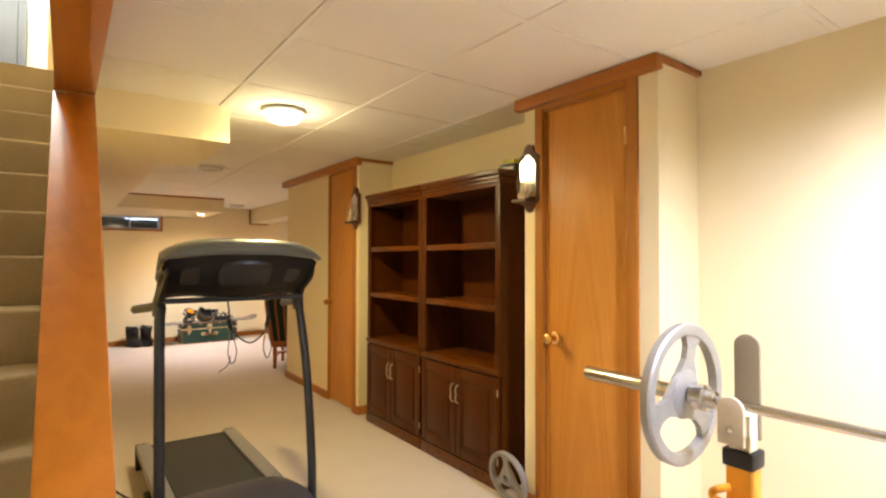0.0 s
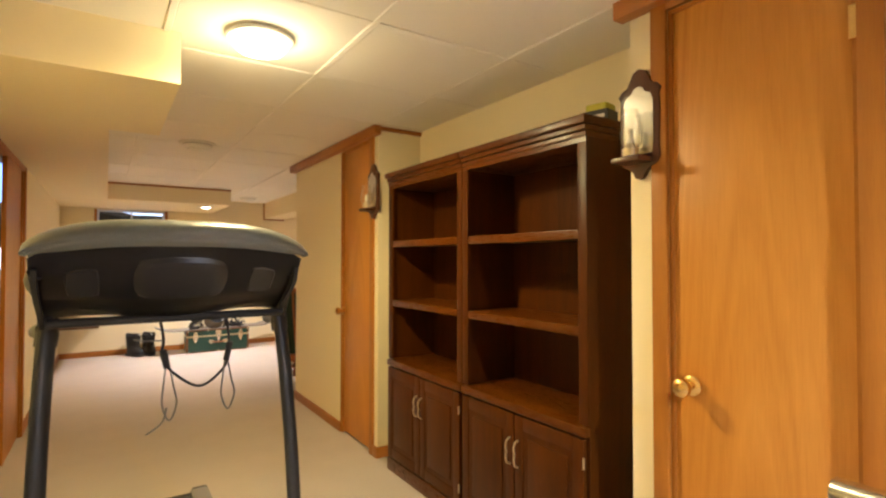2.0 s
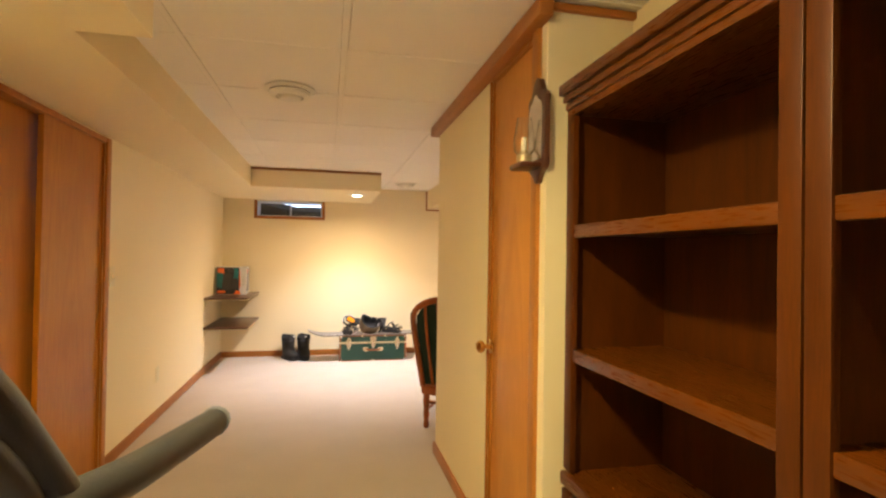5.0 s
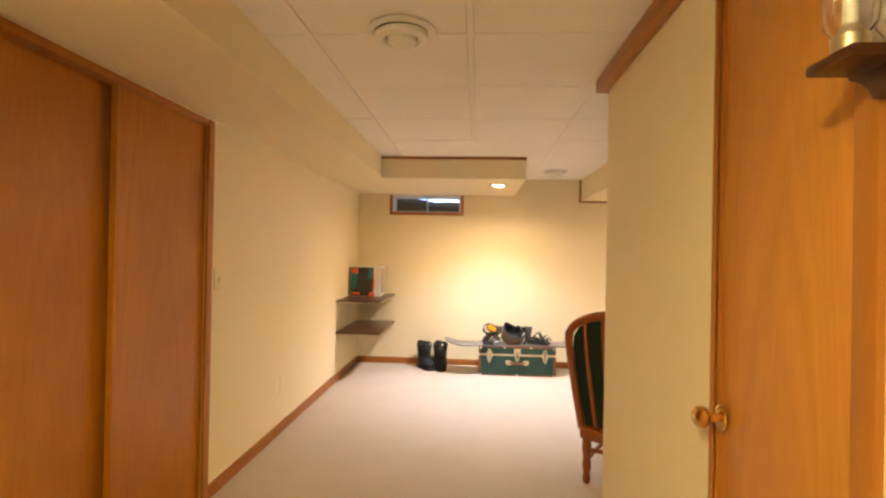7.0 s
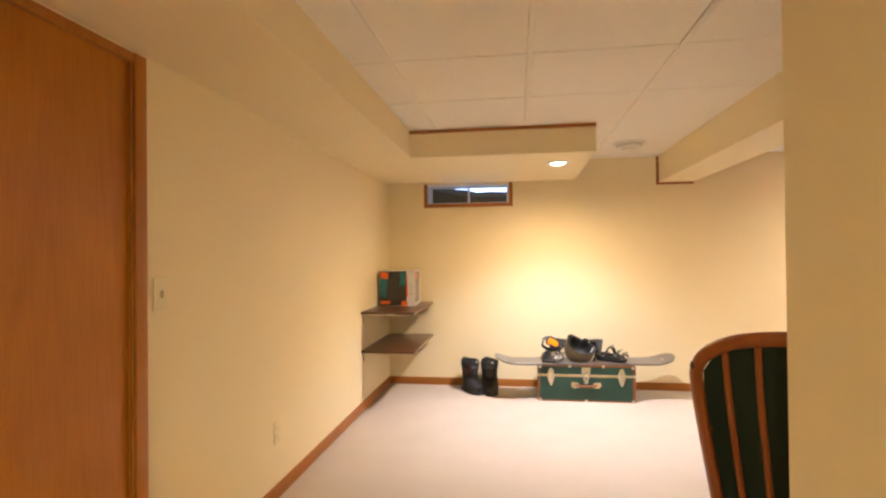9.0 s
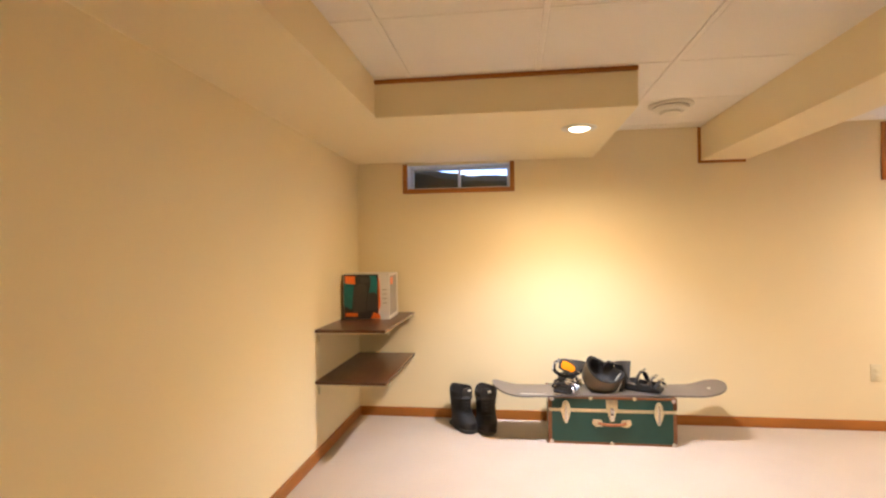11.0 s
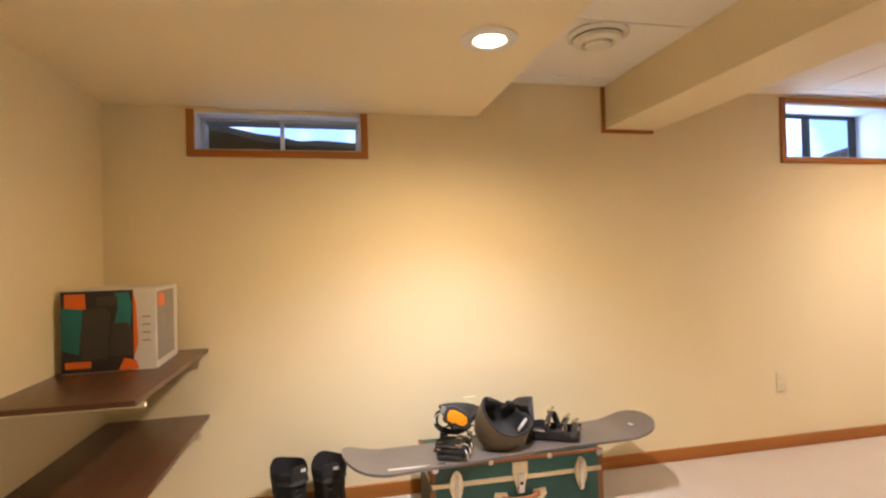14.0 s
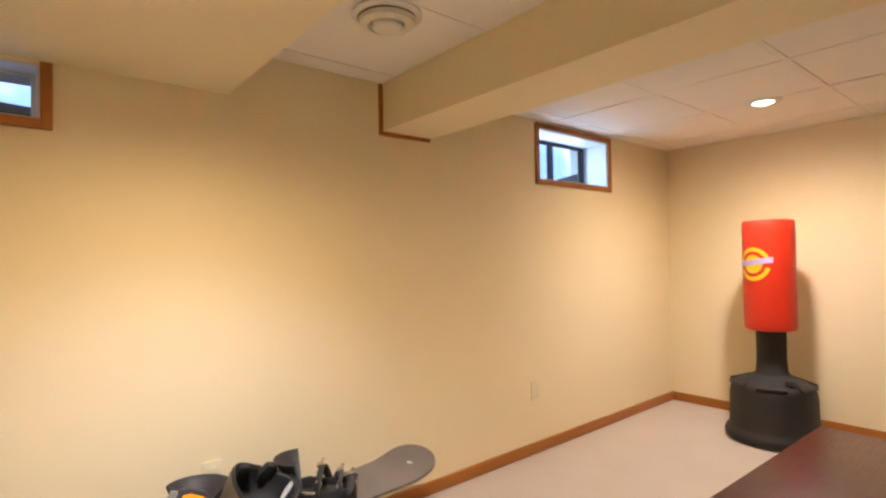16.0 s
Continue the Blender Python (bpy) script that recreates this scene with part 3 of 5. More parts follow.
# ---------------------------------------------------------------- windows
def basement_window(name, w, label, deep):
    x0, x1, z0, z1 = w
    ob = new(name)
    ob.matrix_world = pose(0, YF, 0)
    tagged(ob, label, "window", kind="structure")
    c = 0.034
    for r in ((x0 - c, x0, z0 - c, z1 + (c if deep else 0.009)), (x1, x1 + c, z0 - c, z1 + (c if deep else 0.009))):
        part("casing", boxes((r[0], r[1], -0.014, 0.004, r[2], r[3]), bevel=0.003), M_TRIMZ, ob, smooth=True)
    for r in ((x0, x1, z0 - c, z0), (x0, x1, z1, z1 + c))[:2 if deep else 1]:
        part("casing", boxes((r[0], r[1], -0.014, 0.004, r[2], r[3]), bevel=0.003), M_TRIMX, ob, smooth=True)
    part("reveal", boxes((x0, x0 + 0.006, 0.004, TH, z0, z1), (x1 - 0.006, x1, 0.004, TH, z0, z1), (x0 + 0.006, x1 - 0.006, 0.004, TH, z0, z0 + 0.006), (x0 + 0.006, x1 - 0.006, 0.004, TH, z1 - 0.006, z1)), M_VINYL, ob, "white reveal")
    yb = TH - 0.06 if deep else 0.10
    f = 0.020 if deep else 0.014
    x0, x1, z0, z1 = x0 + 0.007, x1 - 0.007, z0 + 0.007, z1 - 0.007
    fm = M_DARKFRAME if deep else M_VINYL
    part("window_frame", boxes((x0, x0 + f, yb, yb + 0.04, z0, z1), (x1 - f, x1, yb, yb + 0.04, z0, z1), (x0 + f, x1 - f, yb, yb + 0.04, z0, z0 + f * 0.7), (x0 + f, x1 - f, yb, yb + 0.04, z1 - f * 0.7, z1)), fm, ob)
    xm = (x0 + x1) / 2
    part("mullion", boxes((xm - 0.009, xm + 0.009, yb - 0.004, yb + 0.044, z0 + f * 0.7, z1 - f * 0.7)), fm, ob)
    for a, b in ((x0 + f, xm - 0.009), (xm + 0.009, x1 - f)):
        pane = part("pane", boxes((a, b, yb + 0.016, yb + 0.020, z0 + f * 0.7, z1 - f * 0.7)), M_GLASS, ob)
        pane.visible_shadow = False
    return ob


basement_window("window_1", W1, "small high sliding window with brown trim", False)
basement_window("window_2", W2, "small deep-set high window with brown trim", True)

# sky seen through the windows, far off, with thin cloud
def dusk_sky():
    m = bpy.data.materials.new("pale_blue_sky")
    m.use_nodes = True
    n, l = m.node_tree.nodes, m.node_tree.links
    b = n["Principled BSDF"]
    b.inputs["Base Color"].default_value = (0, 0, 0, 1)
    co = n.new("ShaderNodeTexCoord")
    cloud = n.new("ShaderNodeTexNoise")
    cloud.inputs["Scale"].default_value, cloud.inputs["Detail"].default_value = 0.06, 3
    l.new(co.outputs["Object"], cloud.inputs["Vector"])
    ramp = n.new("ShaderNodeMapRange")
    ramp.inputs["From Min"].default_value, ramp.inputs["From Max"].default_value = 0.38, 0.62
    l.new(cloud.outputs["Fac"], ramp.inputs["Value"])
    mix = n.new("ShaderNodeMix")
    mix.data_type = "RGBA"
    mix.inputs["A"].default_value, mix.inputs["B"].default_value = (0.17, 0.33, 0.85, 1), (0.70, 0.84, 1.0, 1)
    l.new(ramp.outputs["Result"], mix.inputs["Factor"])
    l.new(mix.outputs["Result"], b.inputs["Emission Color"])
    b.inputs["Emission Strength"].default_value = 2.8
    return m


structure("backdrop", boxes((-90, 110, YF + 78, YF + 79, 0, 60)), dusk_sky(), "pale blue sky with thin cloud", "sky")

# ground outside: a rough bank close to the glass, then a level yard
bm = bmesh.new()
rows_ = []
for d, h in ((0.27, 1.735), (0.34, 1.90), (0.50, 1.968), (0.75, 1.985), (1.1, 1.99), (1.6, 1.995), (2.4, 2.0), (5, 2.01), (12, 2.1), (40, 2.5), (77, 2.7)):
    row = []
    for i in range(240):
        x = -12 + i * 0.11
        rough = noise.noise((x * 2.3, d * 1.1, 0)) * 0.025 + noise.noise((x * 8, d * 3, 4)) * 0.012
        fall = 0.095 * min(max((x - 0.45) / 0.42, 0), 1) + 0.10 * min(max((x - 1.8) / 1.0, 0), 1)
        fall -= 0.17 * math.exp(-((x - 4.85) / 0.25) ** 2 - ((d - 0.6) / 0.4) ** 2)
        row.append(bm.verts.new((x * (1 + d * 0.05), YF + d, h + (rough - fall if d > 0.3 else 0))))
    rows_.append(row)
for a, b in zip(rows_, rows_[1:]):
    for i in range(239):
        bm.faces.new((a[i], a[i + 1], b[i + 1], b[i]))
structure("ground", bm, M_GROUND, "dark rough ground outside the windows", "ground")


# ---------------------------------------------------------------- lamps and vents
dome = thing("ceiling_lamp", (1.04, 3.0, ZC), "lit frosted glass dome ceiling lamp with a pale rim", "lamp")
part("rim", lathe([(0.115, 0), (0.122, -0.006), (0.118, -0.016), (0.106, -0.018)], 32), M_WHITE, dome, "thin pale metal rim", True)
g = part("dome", lathe([(0.104, -0.016), (0.100, -0.034), (0.082, -0.054), (0.05, -0.066), (0.01, -0.070)], 32), M_LAMPON, dome, "lit frosted glass dome", True)
g.visible_shadow = False


def downlight(x, y, z, label):
    ob = thing("downlight", (x, y, z), label, "lamp", "recessed downlights")
    part("trim_ring", lathe([(0.055, -0.001), (0.056, -0.008), (0.066, -0.011), (0.094, -0.005), (0.096, 0.0)], 32, caps=False), M_WHITE, ob, smooth=True)
    b = part("bulb_face", lathe([(0.054, -0.001), (0.052, -0.008), (0.030, -0.018), (0.004, -0.020)], 28), M_LAMPON, ob, "lit bulb face", True)
    b.visible_shadow = False
    return ob


downlight(1.60, 8.05, ZS + 0.004, "lit recessed downlight in the soffit")
downlight(4.48, 7.95, ZC, "lit recessed downlight in the tiled ceiling")
downlight(1.55, 0.15, ZC, "lit recessed downlight over the weights")


def vent(x, y):
    ob = thing("ceiling_vent", (x, y, ZC), "round cream metal air vent in the ceiling", "vent", "ceiling vents")
    part("flange", lathe([(0.125, 0), (0.126, -0.006), (0.108, -0.014), (0.100, -0.012)], 36, caps=False), M_GRID, ob, smooth=True)
    part("cone", lathe([(0.100, -0.018), (0.096, -0.034), (0.070, -0.042), (0.060, -0.030)], 36, caps=False), M_GRID, ob, smooth=True)
    part("throat", lathe([(0.098, -0.002), (0.098, -0.009), (0.01, -0.009), (0.008, -0.002)], 36), M_PLATESTEEL, ob)
    part("centre_disc", lathe([(0.054, -0.014), (0.053, -0.046), (0.046, -0.052), (0.005, -0.053)], 32), M_GRID, ob, smooth=True)
    return ob


vent(1.105, 5.1)
vent(2.175, 8.37)


def plate(name, m, label, slots):
    ob = thing(name, (0, 0, 0), label, "electrical plate")
    ob.matrix_world = m
    part("cover", boxes((-0.036, 0.036, -0.006, 0, -0.058, 0.058), bevel=0.003), M_IVORY, ob, smooth=True)
    if slots:
        for z in (-0.02, 0.02):
            part("socket", boxes((-0.016, 0.016, -0.009, -0.004, z - 0.014, z + 0.014), bevel=0.003), M_IVORY, ob, smooth=True)
    else:
        part("toggle", boxes((-0.005, 0.005, -0.018, -0.004, -0.012, 0.012), bevel=0.002), M_IVORY, ob, smooth=True)
    return ob


plate("light_switch", pose(XL, 5.79, 1.11, 0, 0, 90), "ivory light switch beside the closet", False)
plate("wall_outlet", pose(XL, 6.66, 0.335, 0, 0, 90), "ivory wall outlet above the baseboard", True)
plate("wall_outlet", pose(1.74, YF, 0.40), "ivory wall outlet behind the snowboard", True)
plate("wall_outlet", pose(3.655, YF, 0.39), "ivory wall outlet above the baseboard", True)


# ---------------------------------------------------------------- bookcases
def bookcase(label, y0, y1, right_end):
    """A bookcase whose front faces -x; y runs along the front."""
    w = y1 - y0
    ob = thing("bookcase", (1.985, y0, 0), label, "bookcase", "pair of bookcases")
    d = 0.318
    t = 0.02
    for a in (0.0, w - t):
        part("side_panel", boxes((0.012, d, a, a + t, 0.0, 1.70), bevel=0.002), M_BOOKZ_SHADED, ob)
    part("back_panel", boxes((d - 0.008, d - 0.002, t, w - t, 0.05, 1.69)), M_BOOKZ_SHADED, ob)
    part("top_panel", boxes((0.012, d, t, w - t, 1.675, 1.695)), M_BOOKY_LIT, ob)
    for a, b in ((0.0, 0.042), (w - 0.042, w)):
        part("stile", boxes((0, 0.018, a, b, 0.66, 1.672), bevel=0.003), M_BOOKZ_SHADED, ob, smooth=True)
    for z in (1.322, 0.972):
        part("shelf", boxes((0.018, d - 0.01, t, w - t, z + 0.008, z + 0.034), bevel=0.001), M_BOOKY_LIT, ob)
        part("shelf_edge", boxes((0.003, 0.018, 0.0425, w - 0.0425, z, z + 0.036), bevel=0.004), M_BOOKY_LIT, ob, smooth=True)
    part("counter", boxes((-0.012, d - 0.009, 0.001, w - 0.001, 0.618, 0.655), bevel=0.008), M_BOOKY_LIT, ob, smooth=True)
    part("bottom_panel", boxes((0.02, d - 0.01, t, w - t, 0.08, 0.10)), M_BOOKY_LIT, ob)
    part("plinth", boxes((-0.010, 0.014, 0.001, w - 0.001, 0, 0.075), bevel=0.006), M_BOOKY_LIT, ob, smooth=True)
    # crown: fascia and three steps of moulding
    e0, e1 = (-0.012 if right_end else 0.001), (w - 0.001 if right_end else w + 0.012)
    part("fascia", boxes((0.0, 0.02, 0.001, w - 0.001, 1.672, 1.700)), M_BOOKY_LIT, ob)
    for k, (p, za, zb) in enumerate(((0.006, 1.690, 1.712), (0.013, 1.712, 1.734), (0.024, 1.734, 1.766))):
        part("crown_moulding", boxes((-p, d, e0 + (0.012 - p * 0.5 if right_end else 0), e1 - (0 if right_end else 0.012 - p * 0.5), za + 0.0005, zb), bevel=0.006), M_BOOKY_LIT, ob, smooth=True)
    # two raised-panel doors
    mid = w / 2
    for a, b, s in ((0.012, mid - 0.003, 1), (mid + 0.003, w - 0.012, -1)):
        dr = part("cabinet_door", boxes((-0.010, 0.010, a, a + 0.05, 0.085, 0.610), (-0.010, 0.010, b - 0.05, b, 0.085, 0.610), (-0.010, 0.010, a + 0.05, b - 0.05, 0.085, 0.14), (-0.010, 0.010, a + 0.05, b - 0.05, 0.555, 0.610), bevel=0.003), M_BOOKZ_SHADED, ob, smooth=True)
        pm = bmesh.new()
        box(pm, -0.006, 0.006, a + 0.05, b - 0.05, 0.14, 0.555)
        box(pm, -0.011, -0.004, a + 0.075, b - 0.075, 0.165, 0.530, 0.006, 2)
        part("raised_panel", pm, M_BOOKZ_SHADED, dr, smooth=True)
        hy = (b - 0.022) if s == 1 else (a + 0.022)
        part("handle", tube(smooth_path([(-0.010, hy, 0.40), (-0.028, hy, 0.41), (-0.034, hy, 0.435), (-0.030, hy, 0.455), (-0.034, hy, 0.475), (-0.028, hy, 0.50), (-0.010, hy, 0.51)], 4), 0.0045, 8), M_OLDBRASS, dr, "antique brass pull", True)
    for z in (0.16, 0.53):
        part("hinge", tube([(-0.013, 0.008, z - 0.02), (-0.013, 0.008, z + 0.02)], 0.004, 8), M_OLDBRASS, ob, "small brass hinge")
    return ob


bookcase("empty dark oak bookcase with cupboard, nearer the windows", 3.012, 3.775, False)
bookcase("empty dark oak bookcase with cupboard, beside the door", 2.245, 3.008, True)

pack = thing("battery_box", (2.13, 2.31, 1.766), "small black and yellow retail pack lying on the bookcase", "box", turn=12)
part("carton", boxes((-0.042, 0.042, -0.058, 0.050, 0.0, 0.045), bevel=0.003), M_BOXBLACK, pack)
part("tray", boxes((-0.036, 0.040, -0.050, 0.036, 0.046, 0.072), bevel=0.006), M_OLIVE, pack, "yellow top half")
part("label_strip", boxes((-0.0432, -0.0424, -0.045, 0.035, 0.012, 0.026)), M_CARTON, pack, "pale label strip")


# ---------------------------------------------------------------- wall sconces
def sconce(y, z0, label):
    ob = thing("wall_sconce", (XP, y, z0), label, "sconce", "pair of mirror sconces")
    half = [(0.0, 0.0), (0.014, 0.004), (0.024, 0.022), (0.040, 0.036), (0.064, 0.048), (0.074, 0.066), (0.070, 0.10), (0.073, 0.20), (0.070, 0.262), (0.078, 0.280), (0.064, 0.296), (0.046, 0.302), (0.034, 0.322), (0.022, 0.346), (0.0, 0.355)]
    out = half + [(-a, b) for a, b in half[-2:0:-1]]
    part("backboard", slab(out, -0.020, -0.001, 0.004, plane="yz"), M_SCONCEWOOD, ob, "shaped dark wooden backboard", True)
    inner = [(0.05, 0.078), (0.054, 0.11), (0.054, 0.245), (0.044, 0.268), (0.026, 0.276), (0.014, 0.292), (0.0, 0.297)]
    inn = inner + [(-a, b) for a, b in inner[-2::-1]]
    part("mirror", slab(inn, -0.024, -0.0205, plane="yz"), M_MIRROR, ob, "bevelled mirror")
    part("bracket", boxes((-0.095, -0.02, -0.052, 0.052, 0.048, 0.066), bevel=0.006), M_SCONCEWOOD, ob, smooth=True)
    part("candle_cup", lathe([(0.012, 0.066), (0.024, 0.070), (0.026, 0.092), (0.018, 0.096), (0.012, 0.110)], 16, "z", (-0.062, 0, 0)), M_OLDBRASS, ob, "brass candle cup", True)
    part("candle", lathe([(0.010, 0.110), (0.010, 0.150), (0.003, 0.156)], 12, "z", (-0.062, 0, 0)), M_CANDLE, ob, smooth=True)
    gl = part("glass_chimney", lathe([(0.022, 0.094), (0.034, 0.110), (0.036, 0.14), (0.030, 0.18), (0.024, 0.215), (0.0225, 0.215), (0.0285, 0.18), (0.0345, 0.14), (0.0325, 0.111), (0.0205, 0.095)], 20, "z", (-0.062, 0, 0)), M_GLASS, ob, "clear glass chimney", True)
    gl.visible_shadow = False
    return ob


sconce(2.025, 1.505, "dark wooden mirror sconce with glass chimney by the door")
sconce(3.995, 1.508, "dark wooden mirror sconce with glass chimney beside a narrow door")


# ---------------------------------------------------------------- treadmill
def treadmill():
    ob = thing("treadmill", (0.735, 2.76, 0), "dark grey folding treadmill standing on the carpet", "treadmill")
    c = -0.035
    part("deck", boxes((c - 0.27, c + 0.27, 0.02, 0.97, 0.085, 0.125), bevel=0.008), M_FRAME, ob, smooth=True)
    for a, b in ((c - 0.285, c - 0.205), (c + 0.205, c + 0.285)):
        part("side_rail", boxes((a, b, 0.03, 0.985, 0.10, 0.150), bevel=0.014), M_HOOD, ob, "grey foot rail", True)
    part("belt", boxes((c - 0.20, c + 0.20, 0.0, 0.95, 0.118, 0.137), bevel=0.006), M_RUBBER, ob, "black ribbed running belt", True)
    part("rear_roller", tube([(c - 0.21, 0.96, 0.115), (c + 0.21, 0.96, 0.115)], 0.024, 16), M_BLACK, ob, smooth=True)
    for x in (c - 0.25, c + 0.25):
        part("end_cap", boxes((x - 0.035, x + 0.035, 0.955, 1.015, 0.0, 0.145), bevel=0.012), M_BLACK, ob, smooth=True)
    bm = bmesh.new()
    rows_ = []
    for y, h in ((-0.34, 0.05), (-0.335, 0.12), (-0.29, 0.185), (-0.18, 0.215), (-0.05, 0.205), (0.05, 0.165), (0.075, 0.13)):
        row = []
        for i in range(17):
            u = i / 8 - 1
            w = 0.325 - 0.05 * max(0, y + 0.12) / 0.2
            row.append(bm.verts.new((c + u * w, y, h * (1 - 0.30 * abs(u) ** 4) if h > 0.06 else h)))
        rows_.append(row)
    for a, b in zip(rows_, rows_[1:]):
        for i in range(16):
            bm.faces.new((a[i], a[i + 1], b[i + 1], b[i]))
    bmesh.ops.solidify(bm, geom=bm.faces[:], thickness=0.008)
    part("motor_hood", bm, M_HOOD, ob, "grey arched motor hood", True)
    part("base_frame", boxes((-0.335, 0.36, -0.10, -0.04, 0.0, 0.06), (-0.330, -0.300, -0.04, 0.5, 0.0, 0.05), (0.265, 0.295, -0.04, 0.5, 0.0, 0.05), bevel=0.006), M_FRAME, ob, smooth=True)
    for s in (-1, 1):
        g = s if s > 0 else -0.92
        pts = smooth_path([(g * 0.358, -0.075, 0.03), (g * 0.360, -0.06, 0.25), (g * 0.357, -0.01, 0.60), (g * 0.350, 0.06, 0.90), (g * 0.342, 0.115, 1.07)], 6)
        part("upright", tube(pts, 0.027, 14, 0.75), M_FRAME, ob, "dark powder-coated steel upright", True)
        gp = smooth_path([(g * 0.350, 0.10, 1.050), (g * 0.375, 0.23, 1.030), (g * 0.394, 0.37, 1.015), (g * 0.408, 0.50, 1.0)], 5)
        grip = part("grip", tube(gp, 0.021, 14), M_FRAME, ob, "dark foam-covered side grip", True)
        part("grip_end", lathe([(0.022, -0.01), (0.0225, 0.006), (0.015, 0.018), (0.003, 0.022)], 14, "y", (g * 0.408, 0.505, 1.0)), M_GREY, grip, smooth=True)
    part("crossbar", tube([(-0.312, 0.032, 1.070), (0.335, 0.032, 1.070)], 0.013, 12), M_BLACK, ob, "black crossbar under the console", True)
    # console: arched grey top shell, its sides running down into the uprights
    n = 28
    W = 0.350

    def shell_point(u, y, dz, inset=0.0):
        back = max(0.0, y + 0.15)
        y = min(y, -0.15) + back * (1 - 0.50 * abs(u) ** 5)
        dz = dz * (1 - 0.75 * abs(u) ** 6) if back == 0 and dz < 0 else dz
        curl = 0.014 * (1 - math.sqrt(max(0.0, 1 - abs(u) ** 10)))
        return (u * (W - inset - 0.02 * (y + 0.23)), y + 0.055 * u * u, 1.283 + (0.056 - inset * 0.4) * (1 - abs(u) ** 3.4) + dz - curl - 0.06 * back * abs(u) ** 6)
    prof = [tuple(q) for q in smooth_path([(0, -0.230, -0.042), (0, -0.246, -0.024), (0, -0.240, -0.002), (0, -0.210, 0.014), (0, -0.15, 0.018), (0, -0.05, -0.006), (0, 0.05, -0.045), (0, 0.13, -0.080)], 4)]
    bm = bmesh.new()
    steps = [math.sin(math.pi * 0.5 * (2 * i / n - 1)) for i in range(n + 1)]
    outer = [[bm.verts.new(shell_point(u, y, dz)) for u in steps] for _, y, dz in prof]
    inner = [[bm.verts.new(shell_point(u, y + 0.004, dz - 0.009, 0.010)) for u in steps] for _, y, dz in prof]
    for grid in (outer, inner):
        for a, b in zip(grid, grid[1:]):
            for i in range(n):
                bm.faces.new((a[i], a[i + 1], b[i + 1], b[i]))
    for k in (0, -1):
        for i in range(n):
            bm.faces.new((outer[k][i], outer[k][i + 1], inner[k][i + 1], inner[k][i]))
        for a, b, c, d in zip(outer, outer[1:], inner[1:], inner):
            bm.faces.new((a[k], b[k], c[k], d[k]))
    bmesh.ops.recalc_face_normals(bm, faces=bm.faces)
    part("console_shell", bm, M_GREY, ob, "satin grey arched console shell", True)
    for s in (-1, 1):
        g = s if s > 0 else -0.92
        arm = smooth_path([(s * 0.322, -0.120, 1.218), (s * 0.334, -0.050, 1.188), (g * 0.342, 0.030, 1.135), (g * 0.344, 0.085, 1.080), (g * 0.344, 0.115, 1.030)], 6)
        part("console_side", tube(arm, 0.020, 16), M_FRAME, ob, "dark grey arm between console and upright", True)
        handle = smooth_path([(g * 0.318, -0.040, 1.222), (g * 0.328, 0.010, 1.200), (g * 0.335, 0.060, 1.158), (g * 0.339, 0.108, 1.100), (g * 0.350, 0.150, 1.036)], 6)
        part("handle_arm", tube(handle, [0.016 + 0.009 * min(1, k / 8) for k in range(len(handle))], 16), M_FRAME, ob, "thick grey arm running down to the grip", True)
        cheek = smooth_path([(0, -0.150, 1.222), (0, -0.09, 1.240), (0, 0.0, 1.225), (0, 0.075, 1.165), (0, 0.108, 1.075), (0, 0.085, 1.050), (0, 0.0, 1.10), (0, -0.09, 1.145), (0, -0.140, 1.185), (0, -0.150, 1.222)], 4)
        part("console_cheek", slab([(q[1], q[2]) for q in cheek[:-1]], s * 0.326 - 0.006, s * 0.326 + 0.006, plane="yz"), M_BLACK, ob, "black side of the console")
        part("joint_sleeve", tube([(g * 0.343, 0.110, 1.052), (g * 0.344, 0.112, 1.035), (g * 0.348, 0.105, 0.998)], [0.025, 0.029, 0.028], 16), M_FRAME, ob, "moulded sleeve at the joint", True)
    # hollow black back, deepest in the middle, with a raised cover and two pods
    levels = ((1.252, -0.207, 0.338), (1.200, -0.165, 0.338), (1.150, -0.10, 0.332), (1.108, -0.03, 0.325), (1.078, 0.035, 0.32))

    def back_point(u, k):
        a, b = levels[min(int(k), 3)], levels[min(int(k), 3) + 1]
        f = k - min(int(k), 3)
        z, y, w = (p + (q - p) * f for p, q in zip(a, b))
        arch = 0.062 * (1 - abs(u) ** 3.4) * max(0.0, 1 - k * 0.5) - 0.010 * math.cos(u * math.pi * 1.5) * max(0.0, k - 2) / 2
        return Vector((u * w, y + 0.045 * u * u, z + arch))

    def back_patch(u0, u1, k0, k1, lift, m=10):
        bm = bmesh.new()
        grid = []
        for i in range(m + 1):
            row = []
            for q in range(m + 1):
                cu, ck = 2 * q / m - 1, 2 * i / m - 1
                su, sk = cu * math.sqrt(1 - 0.30 * ck * ck), ck * math.sqrt(1 - 0.30 * cu * cu)
                edge = max(abs(cu), abs(ck))
                p = back_point((u0 + u1) / 2 + su * (u1 - u0) / 2, (k0 + k1) / 2 + sk * (k1 - k0) / 2)
                row.append(bm.verts.new(p + Vector((0, -0.75, -0.6)) * (lift if edge < 0.9 else -0.004)))
            grid.append(row)
        for a, b in zip(grid, grid[1:]):
            for q in range(m):
                bm.faces.new((a[q], a[q + 1], b[q + 1], b[q]))
        bmesh.ops.recalc_face_normals(bm, faces=bm.faces)
        bmesh.ops.solidify(bm, geom=bm.faces[:], thickness=0.004)
        return bm
    bm = bmesh.new()
    rows_ = [[bm.verts.new(back_point(2 * i / n - 1, k / 3)) for i in range(n + 1)] for k in range(13)]
